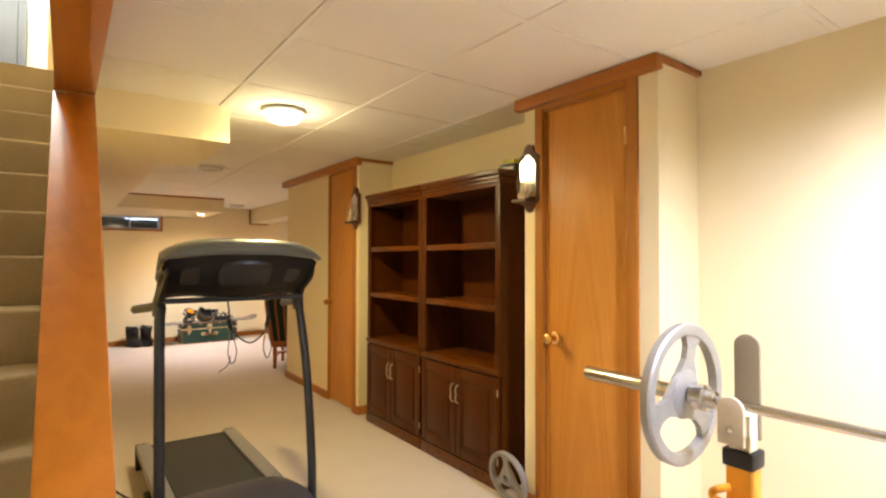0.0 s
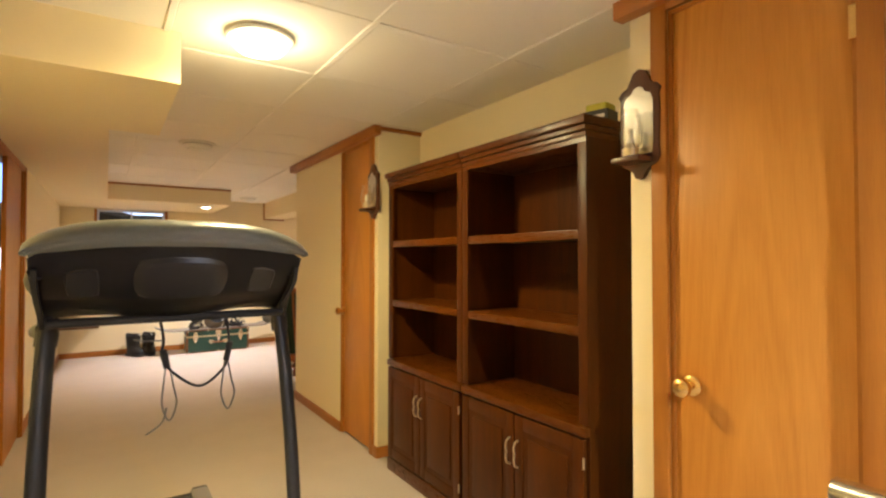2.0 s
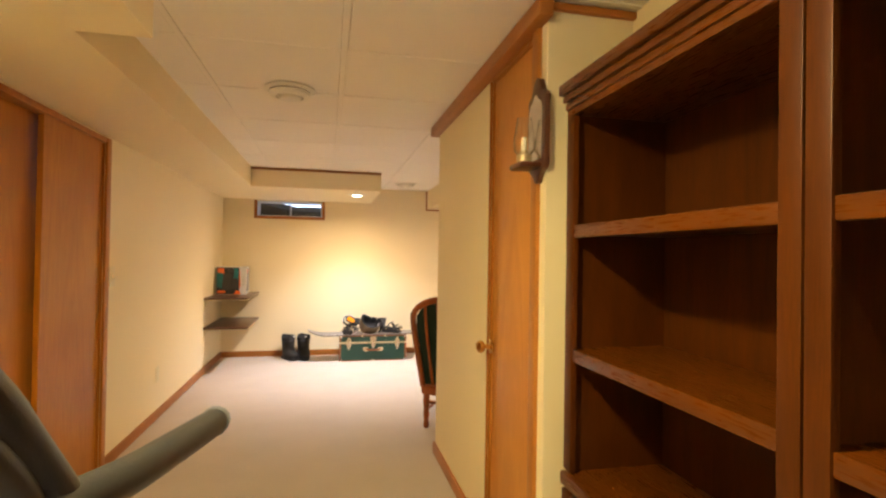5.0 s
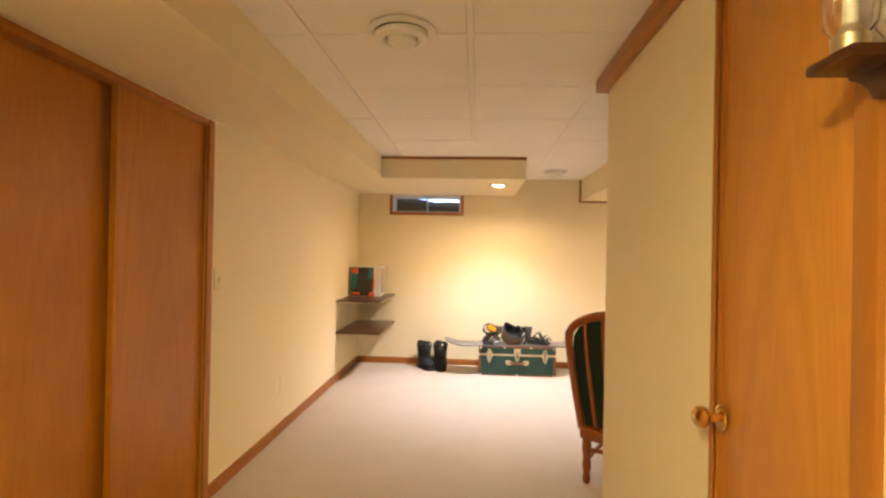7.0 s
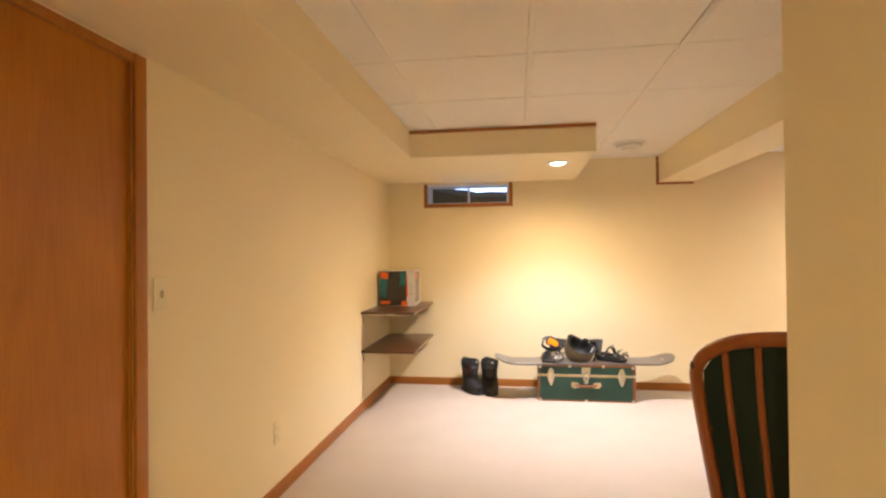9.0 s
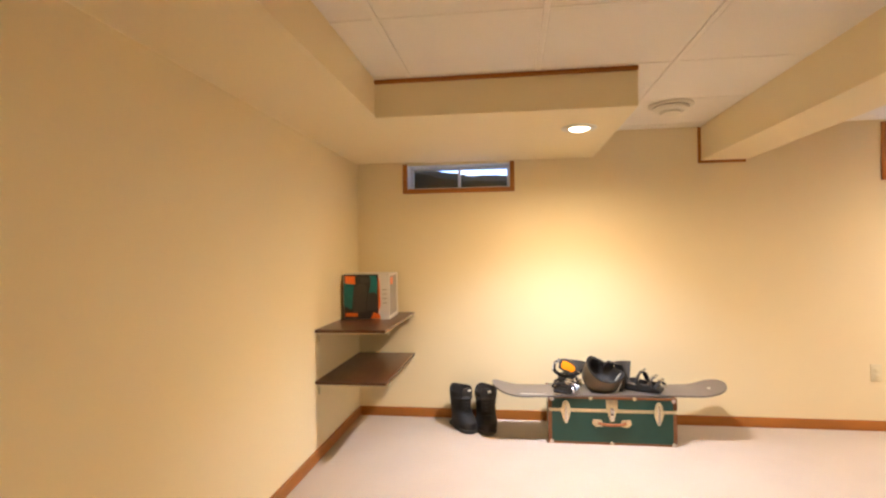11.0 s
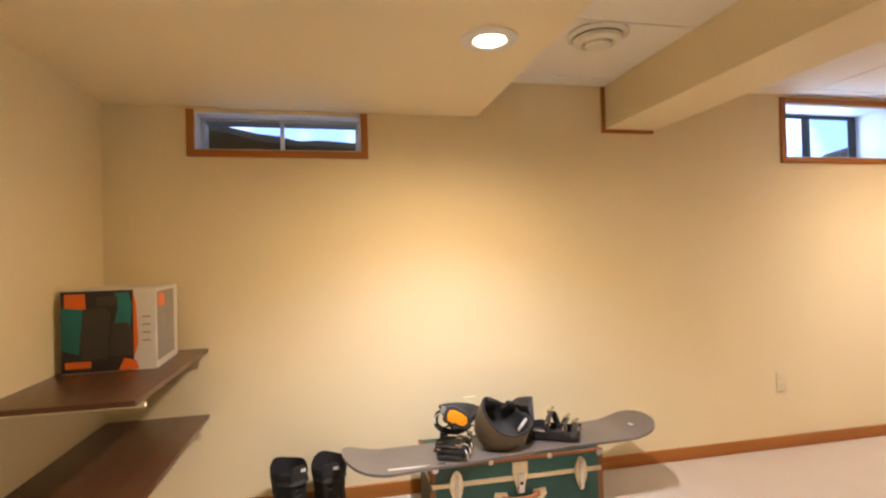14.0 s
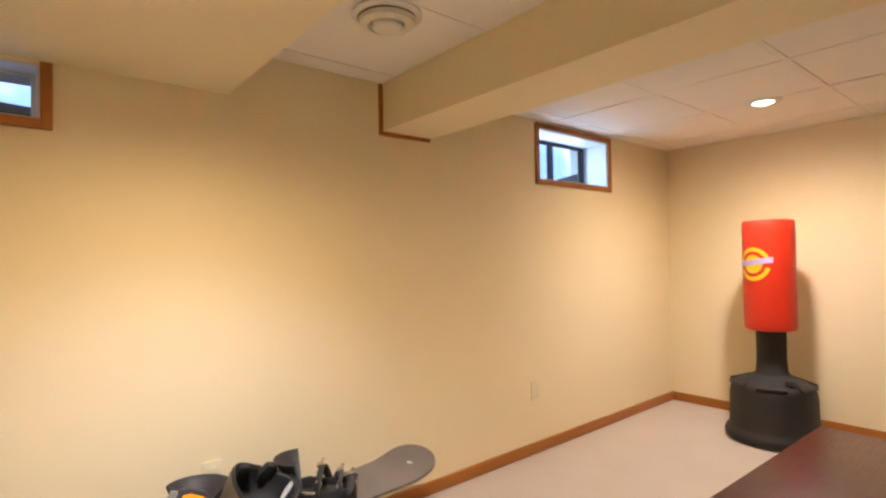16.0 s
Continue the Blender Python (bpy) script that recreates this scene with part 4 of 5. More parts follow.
    for a, b in zip(rows_, rows_[1:]):
        for i in range(n):
            bm.faces.new((a[i], a[i + 1], b[i + 1], b[i]))
    bmesh.ops.solidify(bm, geom=bm.faces[:], thickness=0.006)
    back = part("console_back", bm, M_GLOSSBLACK, ob, "glossy black moulded back of the console", True)
    part("rear_cover", back_patch(-0.36, 0.40, 0.65, 2.3, 0.010), M_GLOSSBLACK, back, "raised black cover plate", True)
    for s in (-1, 1):
        part("speaker_pod", back_patch(s * 0.68 - 0.13, s * 0.68 + 0.13, 0.9, 2.1, 0.004), M_GLOSSBLACK, back, "rounded black pod", True)
    return ob


treadmill()

# cord with handles hanging from the crossbar
cord = thing("headphone_cord", (0.70, 2.79, 1.060), "dark looped cord with grey ties hanging from the crossbar", "cord")
part("loop", tube(smooth_path([(0.0, 0.0, 0.0), (0.01, 0.01, -0.06), (0.005, 0.01, -0.11), (0.04, 0.015, -0.165), (0.115, 0.02, -0.215), (0.185, 0.02, -0.165), (0.20, 0.015, -0.10), (0.195, 0.01, -0.03), (0.19, 0.0, -0.002)], 7), 0.0042, 8), M_CORD, cord, smooth=True)
part("clip", tube([(0.008, 0.01, -0.09), (0.02, 0.012, -0.145)], 0.010, 10), M_BLACK, cord, smooth=True)
part("clip", tube([(0.203, 0.012, -0.08), (0.192, 0.016, -0.14)], 0.010, 10), M_BLACK, cord, smooth=True)
for x, drop in ((0.02, 0.26), (0.19, 0.25)):
    part("tie", tube(smooth_path([(x, 0.012, -0.10), (x + 0.018, 0.014, -0.20), (x + 0.028, 0.016, -drop), (x + 0.008, 0.016, -drop - 0.05), (x - 0.012, 0.016, -drop), (x - 0.008, 0.014, -0.19), (x, 0.012, -0.11)], 6), 0.0028, 6), M_CORDGREY, cord, smooth=True)
part("loose_end", tube(smooth_path([(0.02, 0.016, -0.27), (0.008, 0.02, -0.315), (-0.035, 0.02, -0.345)], 6), 0.0028, 6), M_CORDGREY, cord)
part("loose_end", tube(smooth_path([(0.005, 0.01, -0.06), (-0.04, 0.012, -0.058), (-0.07, 0.014, -0.052)], 6), 0.0028, 6), M_CORDGREY, cord)

power = thing("power_cord", (0.2, 3.6, 0.006), "thin black power cord lying on the carpet", "cord")
part("lead", tube(smooth_path([(-0.12, 0.28, 0.02), (-0.02, 0.27, 0.05), (0.05, 0.16, 0.012), (0.06, 0.02, 0.0), (0.12, -0.2, 0.0), (0.22, -0.5, 0.0), (0.20, -0.85, 0.0)], 8), 0.005, 8), M_CORD, power, smooth=True)


# ---------------------------------------------------------------- weights
def weight_plate(name, m, label, r, thick):
    """A spoked iron plate; its axis runs along local y."""
    ob = thing(name, (0, 0, 0), label, "weight plate", "iron weight plates")
    ob.matrix_world = m
    part("rim", lathe([(r * 0.83, -thick * 0.42), (r * 0.89, -thick * 0.5), (r * 0.97, -thick * 0.5), (r, -thick * 0.32), (r, thick * 0.32), (r * 0.97, thick * 0.5), (r * 0.89, thick * 0.5), (r * 0.83, thick * 0.42), (r * 0.83, -thick * 0.42)], 48, "y", caps=False), M_IRON, ob, smooth=True)
    part("hub", lathe([(r * 0.13, -thick * 0.6), (r * 0.22, -thick * 0.6), (r * 0.34, -thick * 0.35), (r * 0.36, 0), (r * 0.34, thick * 0.35), (r * 0.22, thick * 0.6), (r * 0.13, thick * 0.6), (r * 0.13, -thick * 0.6)], 32, "y", caps=False), M_IRON, ob, smooth=True)
    for k in range(3):
        a = radians(90 + 120 * k)
        c, s = math.cos(a), math.sin(a)
        bm = bmesh.new()
        vs = []
        for rad, half in ((r * 0.28, r * 0.23), (r * 0.48, r * 0.12), (r * 0.66, r * 0.12), (r * 0.86, r * 0.24)):
            for side in (-1, 1):
                for y in (-thick * 0.28, thick * 0.28):
                    vs.append(bm.verts.new((c * rad - s * half * side, y, s * rad + c * half * side)))
        for i in (0, 4, 8):
            a0, a1, b0, b1 = vs[i:i + 4]
            c0, c1, d0, d1 = vs[i + 4:i + 8]
            bm.faces.new((a0, b0, d0, c0)), bm.faces.new((a1, c1, d1, b1)), bm.faces.new((a0, c0, c1, a1)), bm.faces.new((b0, b1, d1, d0))
        bmesh.ops.recalc_face_normals(bm, faces=bm.faces)
        part("spoke", bm, M_IRON, ob)
    return ob


BX, BZ = 1.63, 0.845
bar = thing("barbell", (BX, 1.385, BZ), "chromed barbell resting on the bench stand", "barbell")
part("sleeve", lathe([(0.022, 0), (0.0245, -0.004), (0.0245, -0.44), (0.018, -0.445)], 24, "y"), M_STEEL, bar, smooth=True)
part("collar", lathe([(0.026, -0.40), (0.040, -0.402), (0.040, -0.44), (0.028, -0.445), (0.026, -0.47), (0.016, -0.475)], 24, "y"), M_STEEL, bar, smooth=True)
part("shaft", lathe([(0.0145, -0.44), (0.0145, -1.75)], 20, "y"), M_STEEL, bar, smooth=True)
part("collar", lathe([(0.016, -1.72), (0.040, -1.75), (0.040, -1.79), (0.026, -1.792)], 24, "y"), M_STEEL, bar, smooth=True)
part("sleeve", lathe([(0.0245, -1.78), (0.0245, -2.18), (0.022, -2.185)], 24, "y"), M_STEEL, bar, smooth=True)
weight_plate("weight_plate", pose(BX, 1.015, BZ, 0, 14, 0), "grey cast-iron weight plate on the barbell", 0.220, 0.034)
weight_plate("weight_plate", pose(BX, -0.43, BZ, 0, 14, 0), "grey cast-iron weight plate on the barbell", 0.220, 0.034)
weight_plate("weight_plate", pose(1.925, 2.12, 0.136, -9, 0, 90), "small grey iron plate leaning by the bookcase", 0.135, 0.030)


def bench_stand(y):
    ob = thing("bench_stand", (BX + 0.045, y, 0), "orange tubular barbell stand with steel hook plates", "weight stand", "barbell stands")

    def tongue(z0, z1, w):
        return [(-w, z0), (w, z0)] + [(w * math.cos(math.pi * k / 10), z1 - w + w * math.sin(math.pi * k / 10)) for k in range(11)]
    part("lower_post", boxes((-0.035, 0.035, -0.035, 0.035, 0.02, 0.665), bevel=0.006), M_ORANGE, ob, "orange enamelled post", True)
    part("foot", boxes((-0.30, 0.30, -0.03, 0.03, 0.0, 0.05), bevel=0.006), M_ORANGE, ob, smooth=True)
    part("black_sleeve", boxes((-0.041, 0.041, -0.043, 0.043, 0.660, 0.710), bevel=0.006), M_BLACK, ob, smooth=True)
    part("inner_post", boxes((-0.026, 0.026, -0.030, 0.030, 0.705, 0.812), bevel=0.004), M_IVORY, ob, "pale inner post", True)
    part("front_hook", slab(tongue(0.735, 0.872, 0.036), -0.080, -0.068, 0.002, plane="yz"), M_TANSTEEL, ob, "short tan steel hook plate", True)
    part("hook_base", boxes((-0.068, -0.0265, -0.032, 0.032, 0.760, 0.816), bevel=0.003), M_TANSTEEL, ob, smooth=True)
    part("back_plate", slab(tongue(0.735, 1.042, 0.036), 0.0265, 0.038, 0.002, plane="yz"), M_PLATESTEEL, ob, "tall taupe steel back plate", True)
    part("bolt", lathe([(0.010, -0.0805), (0.010, -0.088), (0.004, -0.090)], 12, "x", (0.0, 0, 0.78)), M_STEEL, ob)
    part("adjusting_hook", tube(smooth_path([(-0.036, 0.02, 0.60), (-0.055, 0.045, 0.59), (-0.060, 0.062, 0.575), (-0.055, 0.05, 0.555), (-0.04, 0.0, 0.56), (-0.04, -0.03, 0.575)], 5), 0.011, 10), M_ORANGE, ob, smooth=True)
    return ob


bench_stand(0.86)
bench_stand(-0.28)


# ---------------------------------------------------------------- shelves and carton
def wall_shelf(z, label):
    ob = thing("wall_shelf", (XL, 8.10, z), label, "shelf", "corner wall shelves")
    part("board", boxes((0.001, 0.432, 0.0, 0.899, -0.018, 0.0), bevel=0.002), M_SHELF, ob, smooth=True)
    for y in (0.045, 0.845):
        part("bracket", boxes((0.001, 0.443, y, y + 0.014, -0.034, -0.018), (0.001, 0.012, y, y + 0.014, -0.09, -0.034), bevel=0.002), M_IVORY, ob, "pale metal bracket")
    return ob


wall_shelf(0.785, "dark brown laminate shelf in the corner, holding a carton")
wall_shelf(0.478, "empty dark brown laminate shelf in the corner")

carton = thing("speaker_carton", (0.235, 8.735, 0.785), "printed carton of computer loudspeakers, black, teal and white", "carton", turn=3)
part("body", boxes((-0.16, 0.16, -0.165, 0.165, 0.0, 0.31), bevel=0.003), M_CARTON, carton)
yf = -0.1665
part("front_print", boxes((-0.157, 0.082, yf, -0.1652, 0.004, 0.306)), M_BOXBLACK, carton)
def print_patch(outline, mat, lift, name):
    part(name, slab(outline, yf - lift, yf - lift + 0.0008, plane="xz"), mat, carton)
print_patch([(-0.154, 0.09), (-0.10, 0.07), (-0.085, 0.235), (-0.10, 0.25), (-0.154, 0.245)], M_TEAL, 0.0006, "teal_glow")
print_patch([(0.015, 0.17), (0.068, 0.14), (0.078, 0.25), (0.066, 0.298), (0.02, 0.296), (0.03, 0.24)], M_TEAL, 0.0006, "teal_glow")
print_patch([(-0.145, 0.245), (-0.075, 0.238), (-0.078, 0.296), (-0.145, 0.296)], M_ORPRINT, 0.0012, "orange_badge")
print_patch([(-0.145, 0.02), (-0.06, 0.02), (-0.06, 0.045), (-0.145, 0.045)], M_ORPRINT, 0.0012, "orange_bar")
print_patch([(-0.09, 0.05), (-0.005, 0.05), (0.005, 0.22), (-0.02, 0.245), (-0.08, 0.235), (-0.095, 0.14)], M_GREYPRINT, 0.0014, "printed_speaker")
print_patch([(0.0, 0.06), (0.085, 0.06), (0.080, 0.15), (0.06, 0.185), (0.01, 0.18)], M_GREYPRINT, 0.0014, "printed_speaker")
print_patch([(-0.04, 0.25), (0.03, 0.25), (0.03, 0.285), (-0.04, 0.285)], M_GREYPRINT, 0.0014, "printed_speaker")
print_patch([(0.03, 0.006), (0.10, 0.006), (0.09, 0.04), (0.05, 0.05)], M_ORPRINT, 0.0018, "orange_flame")
print_patch([(0.082, 0.05), (0.098, 0.10), (0.092, 0.25), (0.082, 0.30)], M_ORPRINT, 0.0018, "orange_flame")
part("side_print", boxes((0.1602, 0.1612, -0.155, 0.10, 0.03, 0.295)), M_SIDEPRINT, carton, "grey printed side")
part("side_badge", boxes((0.1614, 0.1622, -0.14, -0.05, 0.235, 0.285)), M_ORPRINT, carton)
for z in (0.20, 0.17, 0.14, 0.11):
    part("text_bar", boxes((0.112, 0.140, yf - 0.001, yf - 0.0002, z, z + 0.005)), M_PLATESTEEL, carton)


# ---------------------------------------------------------------- trunk, snowboard and gear
trunk = thing("footlocker", (1.845, 8.722, 0), "green footlocker with brass hardware standing against the wall", "trunk")
TW, TD, THH = 0.385, 0.166, 0.30
part("body", boxes((-TW, TW, -TD, TD, 0.006, 0.212), bevel=0.004), M_GREEN, trunk)
part("lid", boxes((-TW, TW, -TD, TD, 0.222, THH), bevel=0.005), M_GREEN, trunk)
part("valance", boxes((-TW - 0.003, TW + 0.003, -TD - 0.004, TD + 0.003, 0.205, 0.226), bevel=0.003), M_OLDBRASS, trunk, "pale brass lid band", True)
for x in (-1, 1):
    part("edge_binding", boxes((x * TW - 0.012, x * TW + 0.012, -TD - 0.003, -TD + 0.012, 0.0, 0.204), bevel=0.004), M_TRUNKEDGE, trunk, smooth=True)
    part("edge_binding", boxes((x * TW - 0.012, x * TW + 0.012, -TD - 0.003, -TD + 0.012, 0.227, THH + 0.003), bevel=0.004), M_TRUNKEDGE, trunk, smooth=True)
    part("edge_binding", boxes((x * TW - 0.008, x * TW + 0.008, -TD + 0.013, TD, THH - 0.010, THH + 0.003), bevel=0.003), M_TRUNKEDGE, trunk, smooth=True)
    for z in (0.014, THH - 0.012):
        part("corner_guard", lathe([(0.014, -0.008), (0.014, 0.0), (0.010, 0.007), (0.003, 0.009)], 14, "y", (x * (TW - 0.010), -TD - 0.002, z)), M_STEEL, trunk, smooth=True)
part("edge_binding", boxes((-TW + 0.012, TW - 0.012, -TD - 0.003, -TD + 0.010, THH - 0.012, THH + 0.003), bevel=0.004), M_TRUNKEDGE, trunk, smooth=True)
part("edge_binding", boxes((-TW + 0.012, TW - 0.012, -TD - 0.003, -TD + 0.010, 0.0, 0.014), bevel=0.004), M_TRUNKEDGE, trunk, smooth=True)
for x in (-0.285, 0.285):
    o = [(x + (0.030 - 0.014 * (math.sin(a) < 0) * abs(math.sin(a))) * math.cos(a), 0.205 + 0.074 * math.sin(a)) for a in [math.pi * k / 9 for k in range(18)]]
    part("draw_catch", slab(o, -TD - 0.014, -TD - 0.004, 0.003, plane="xz"), M_OLDBRASS, trunk, "worn brass draw catch", True)
    part("catch_tongue", boxes((x - 0.009, x + 0.009, -TD - 0.024, -TD - 0.012, 0.140, 0.262), bevel=0.004), M_STEEL, trunk, "bright worn catch tongue", True)
lk = part("lock_plate", slab([(-0.035, 0.235), (-0.012, 0.150), (0.012, 0.150), (0.035, 0.235), (0.035, 0.285), (-0.035, 0.285)], -TD - 0.012, -TD - 0.003, 0.003, plane="xz"), M_OLDBRASS, trunk, "worn brass lock", True)
part("hasp", boxes((-0.014, 0.014, -TD - 0.026, -TD - 0.011, 0.158, 0.240), bevel=0.005), M_STEEL, lk, "bright metal hasp", True)
part("keyhole", lathe([(0.007, -TD - 0.014), (0.007, -TD - 0.011)], 10, "y", (0, -0.014, 0.20)), M_BLACK, lk)
for s in (-1, 1):
    o = [(s * 0.055, 0.118), (s * 0.10, 0.112), (s * 0.122, 0.135), (s * 0.115, 0.162), (s * 0.06, 0.158)]
    part("handle_loop", slab(o, -TD - 0.010, -TD - 0.001, 0.003, plane="xz"), M_OLDBRASS, trunk, smooth=True)
part("handle", tube(smooth_path([(-0.085, -TD - 0.012, 0.140), (-0.04, -TD - 0.022, 0.133), (0.04, -TD - 0.022, 0.133), (0.085, -TD - 0.012, 0.140)], 5), 0.010, 10), M_LEATHER, trunk, "brown leather handle", True)
for x in (-0.13, 0.0, 0.14):
    part("stud", lathe([(0.010, -TD - 0.009), (0.012, -TD - 0.004), (0.012, -TD + 0.0)], 12, "y", (x, 0, THH - 0.006 if x else 0.008)), M_OLDBRASS, trunk)

# snowboard lying across the lid
board = thing("snowboard", (1.838, 8.690, THH + 0.003), "grey snowboard lying across the footlocker", "snowboard", turn=5)
bm = bmesh.new()
N = 40
top, low = [], []
for i in range(N + 1):
    u = math.sin((i / N - 0.5) * math.pi)
    x = u * 0.752
    e = max(0, (abs(u) - 0.86) / 0.14)
    w = (0.128 + 0.018 * min(1, abs(u) / 0.8) ** 2) * math.sqrt(max(0.0, 1 - e ** 2.6)) + 0.0015
    lift = 0.055 * max(0, (abs(u) - 0.74) / 0.26) ** 1.8
    top.append([bm.verts.new((x, s * w, lift + 0.011)) for s in (-1, -0.5, 0, 0.5, 1)])
    low.append([bm.verts.new((x, s * w, lift)) for s in (-1, -0.5, 0, 0.5, 1)])
for i in range(N):
    for k in range(4):
        bm.faces.new((top[i][k], top[i + 1][k], top[i + 1][k + 1], top[i][k + 1]))
        bm.faces.new((low[i][k], low[i][k + 1], low[i + 1][k + 1], low[i + 1][k]))
    bm.faces.new((top[i][0], low[i][0], low[i + 1][0], top[i + 1][0]))
    bm.faces.new((top[i][4], top[i + 1][4], low[i + 1][4], low[i][4]))
for i in (0, N):
    for k in range(4):
        bm.faces.new((top[i][k], top[i][k + 1], low[i][k + 1], low[i][k]))
bmesh.ops.recalc_face_normals(bm, faces=bm.faces)
part("deck", bm, M_BOARD, board, smooth=True)
part("tip_badge", lathe([(0.016, 0.0), (0.016, 0.002), (0.002, 0.0025)], 16, "z", (0.66, -0.02, 0.027)), M_WHITE, board, "pale badge at the tip")
part("top_decal", slab([(-0.62, -0.10), (-0.46, -0.115), (-0.40, -0.108), (-0.56, -0.09)], 0.0112, 0.0122), M_WHITE, board, "pale edge decal")


def binding(x, turn, label):
    ob = thing("snowboard_binding", (1.85 + x, 8.690 + x * 0.087, THH + 0.0145), label, "binding", "snowboard bindings", turn)
    part("base_plate", boxes((-0.055, 0.055, -0.12, 0.11, 0, 0.022), bevel=0.008), M_BLACK, ob, smooth=True)
    part("disc", lathe([(0.045, 0.022), (0.045, 0.028), (0.005, 0.03)], 20), M_GREYPRINT, ob, smooth=True)
    for s in (-1, 1):
        part("side_arm", slab([(-0.10, 0.01), (0.10, 0.01), (0.11, 0.055), (0.06, 0.062), (-0.02, 0.045), (-0.09, 0.05)], s * 0.058 - 0.005, s * 0.058 + 0.005, 0.003, plane="yz"), M_BLACK, ob, smooth=True)
    hb = [(0.056 * math.cos(a), 0.085 + 0.045 * math.sin(a)) for a in [math.pi * k / 10 for k in range(11)]]
    part("highback", tube([(p[0], p[1] + 0.012, 0.105) for p in hb], 0.075, 14, 0.12), M_BLACK, ob, smooth=True)
    part("heel_hoop", tube(smooth_path([(-0.062, 0.02, 0.045), (-0.058, 0.10, 0.05), (0, 0.142, 0.055), (0.058, 0.10, 0.05), (0.062, 0.02, 0.045)], 5), 0.006, 8), M_STEEL, ob, "bright metal heel hoop", True)
    part("lean_adjuster", boxes((-0.014, 0.014, 0.128, 0.146, 0.07, 0.10), bevel=0.004), M_STEEL, ob, smooth=True)
    for y, h, m, tilt in ((-0.095, 0.062, M_BLACK, 0.012), (-0.055, 0.082, M_GREYPRINT, -0.010), (0.020, 0.112, M_BLACK, 0.018)):
        st = part("strap", tube(smooth_path([(-0.064, y + tilt, 0.030), (-0.055, y, h * 0.8), (0, y - 0.008, h), (0.054, y - tilt, h * 0.85), (0.070, y - tilt * 2, 0.040)], 6), 0.015, 10, 0.25), m, ob, smooth=True)
        part("buckle", boxes((0.022, 0.052, y - 0.018, y + 0.010, h * 0.93, h * 0.93 + 0.014), bevel=0.004), M_STEEL, st, "metal ratchet buckle", True)
        part("ratchet_lever", tube([(0.045, y - 0.004, h * 0.9 + 0.01), (0.066, y - 0.012, h + 0.012), (0.084, y - 0.016, h + 0.004)], 0.005, 8), M_STEEL, st, "metal lever", True)
        part("ladder_end", tube([(0.066, y - tilt, 0.05), (0.080, y - tilt - 0.012, 0.035), (0.083, y - tilt - 0.02, 0.018)], 0.006, 8, 0.4), M_STEEL, st, "pale ladder strap", True)
        part("buckle", boxes((-0.060, -0.040, y - 0.012, y + 0.012, h * 0.60, h * 0.78), bevel=0.004), M_STEEL, st, "metal ladder end", True)
    return ob


binding(-0.265, -25, "black snowboard binding with bright metal buckles")
binding(0.225, 62, "black snowboard binding turned sideways, with metal buckles")

# goggles resting against the first binding
gog = thing("ski_goggles", (1.575, 8.675, 0.520), "ski goggles with an orange lens, propped on a binding", "goggles")
gog.matrix_world = pose(1.580, 8.605, 0.478, -12, 20, -8)
gog.scale = (0.84, 0.84, 0.84)
gl = [(-0.065, 0.010), (-0.055, -0.028), (-0.02, -0.034), (0.0, -0.026), (0.02, -0.034), (0.055, -0.030), (0.070, -0.004), (0.058, 0.026), (0.02, 0.042), (-0.03, 0.048), (-0.058, 0.038)]
part("frame", slab([(a * 1.12, b * 1.18) for a, b in gl], -0.014, 0.030, 0.007, plane="xz"), M_BLACK, gog, smooth=True)
part("lens", slab([(a * 0.84, b * 0.80 + 0.001) for a, b in gl], -0.019, -0.0135, 0.002, plane="xz"), M_LENS, gog, "orange mirrored lens", True)
part("face_foam", slab([(a * 1.02, b * 1.04) for a, b in gl], 0.030, 0.046, 0.006, plane="xz"), M_BOOT, gog, "black face foam", True)
part("strap_clip", boxes((-0.092, -0.066, -0.012, 0.016, 0.002, 0.040), bevel=0.005), M_CORDGREY, gog, "grey strap clip", True)
part("strap", tube(smooth_path([(-0.080, 0.006, 0.020), (-0.100, 0.02, -0.01), (-0.085, 0.03, -0.06), (-0.03, 0.045, -0.075), (0.04, 0.05, -0.06), (0.080, 0.012, -0.008)], 6), 0.015, 10, 0.22), M_BOOT, gog, "black elastic strap", True)
part("strap_stripe", tube(smooth_path([(-0.088, -0.004, 0.004), (-0.108, 0.004, -0.022), (-0.098, 0.010, -0.055)], 6), 0.006, 8, 0.3), M_WHITE, gog, "white stripe on the strap", True)

# helmet lying on its side, opening up
hel = thing("ski_helmet", (1.80, 8.72, 0.44), "khaki ski helmet lying with its black lining upwards", "helmet")
hel.matrix_world = pose(1.805, 8.672, 0.408, 27, 14, 6)


def helmet_shape(bm):
    # longer than wide, with the rim dipping at the sides of the face opening
    for v in bm.verts:
        x, y, z = v.co
        up = max(0.0, (z + 0.02) / 0.12)
        dip = 0.030 * up * math.cos(2 * math.atan2(y, x) + 0.6)
        v.co = Vector((x * 0.99, y * 0.88, (z + dip + 0.14 * up * -x) * 0.93))
    return bm


part("shell", helmet_shape(lathe([(0.004, -0.116), (0.05, -0.112), (0.088, -0.094), (0.114, -0.060), (0.127, -0.012), (0.130, 0.04), (0.129, 0.060), (0.125, 0.064), (0.121, 0.060), (0.121, 0.04), (0.117, -0.008), (0.10, -0.05), (0.06, -0.085), (0.004, -0.095)], 36)), M_CAPCLOTH, hel, smooth=True)
part("lining", helmet_shape(lathe([(0.004, -0.070), (0.06, -0.060), (0.094, -0.030), (0.106, 0.02), (0.112, 0.055), (0.119, 0.061), (0.1185, 0.04), (0.112, -0.01), (0.09, -0.055), (0.004, -0.085)], 32)), M_BOOT, hel, "black padded lining", True)
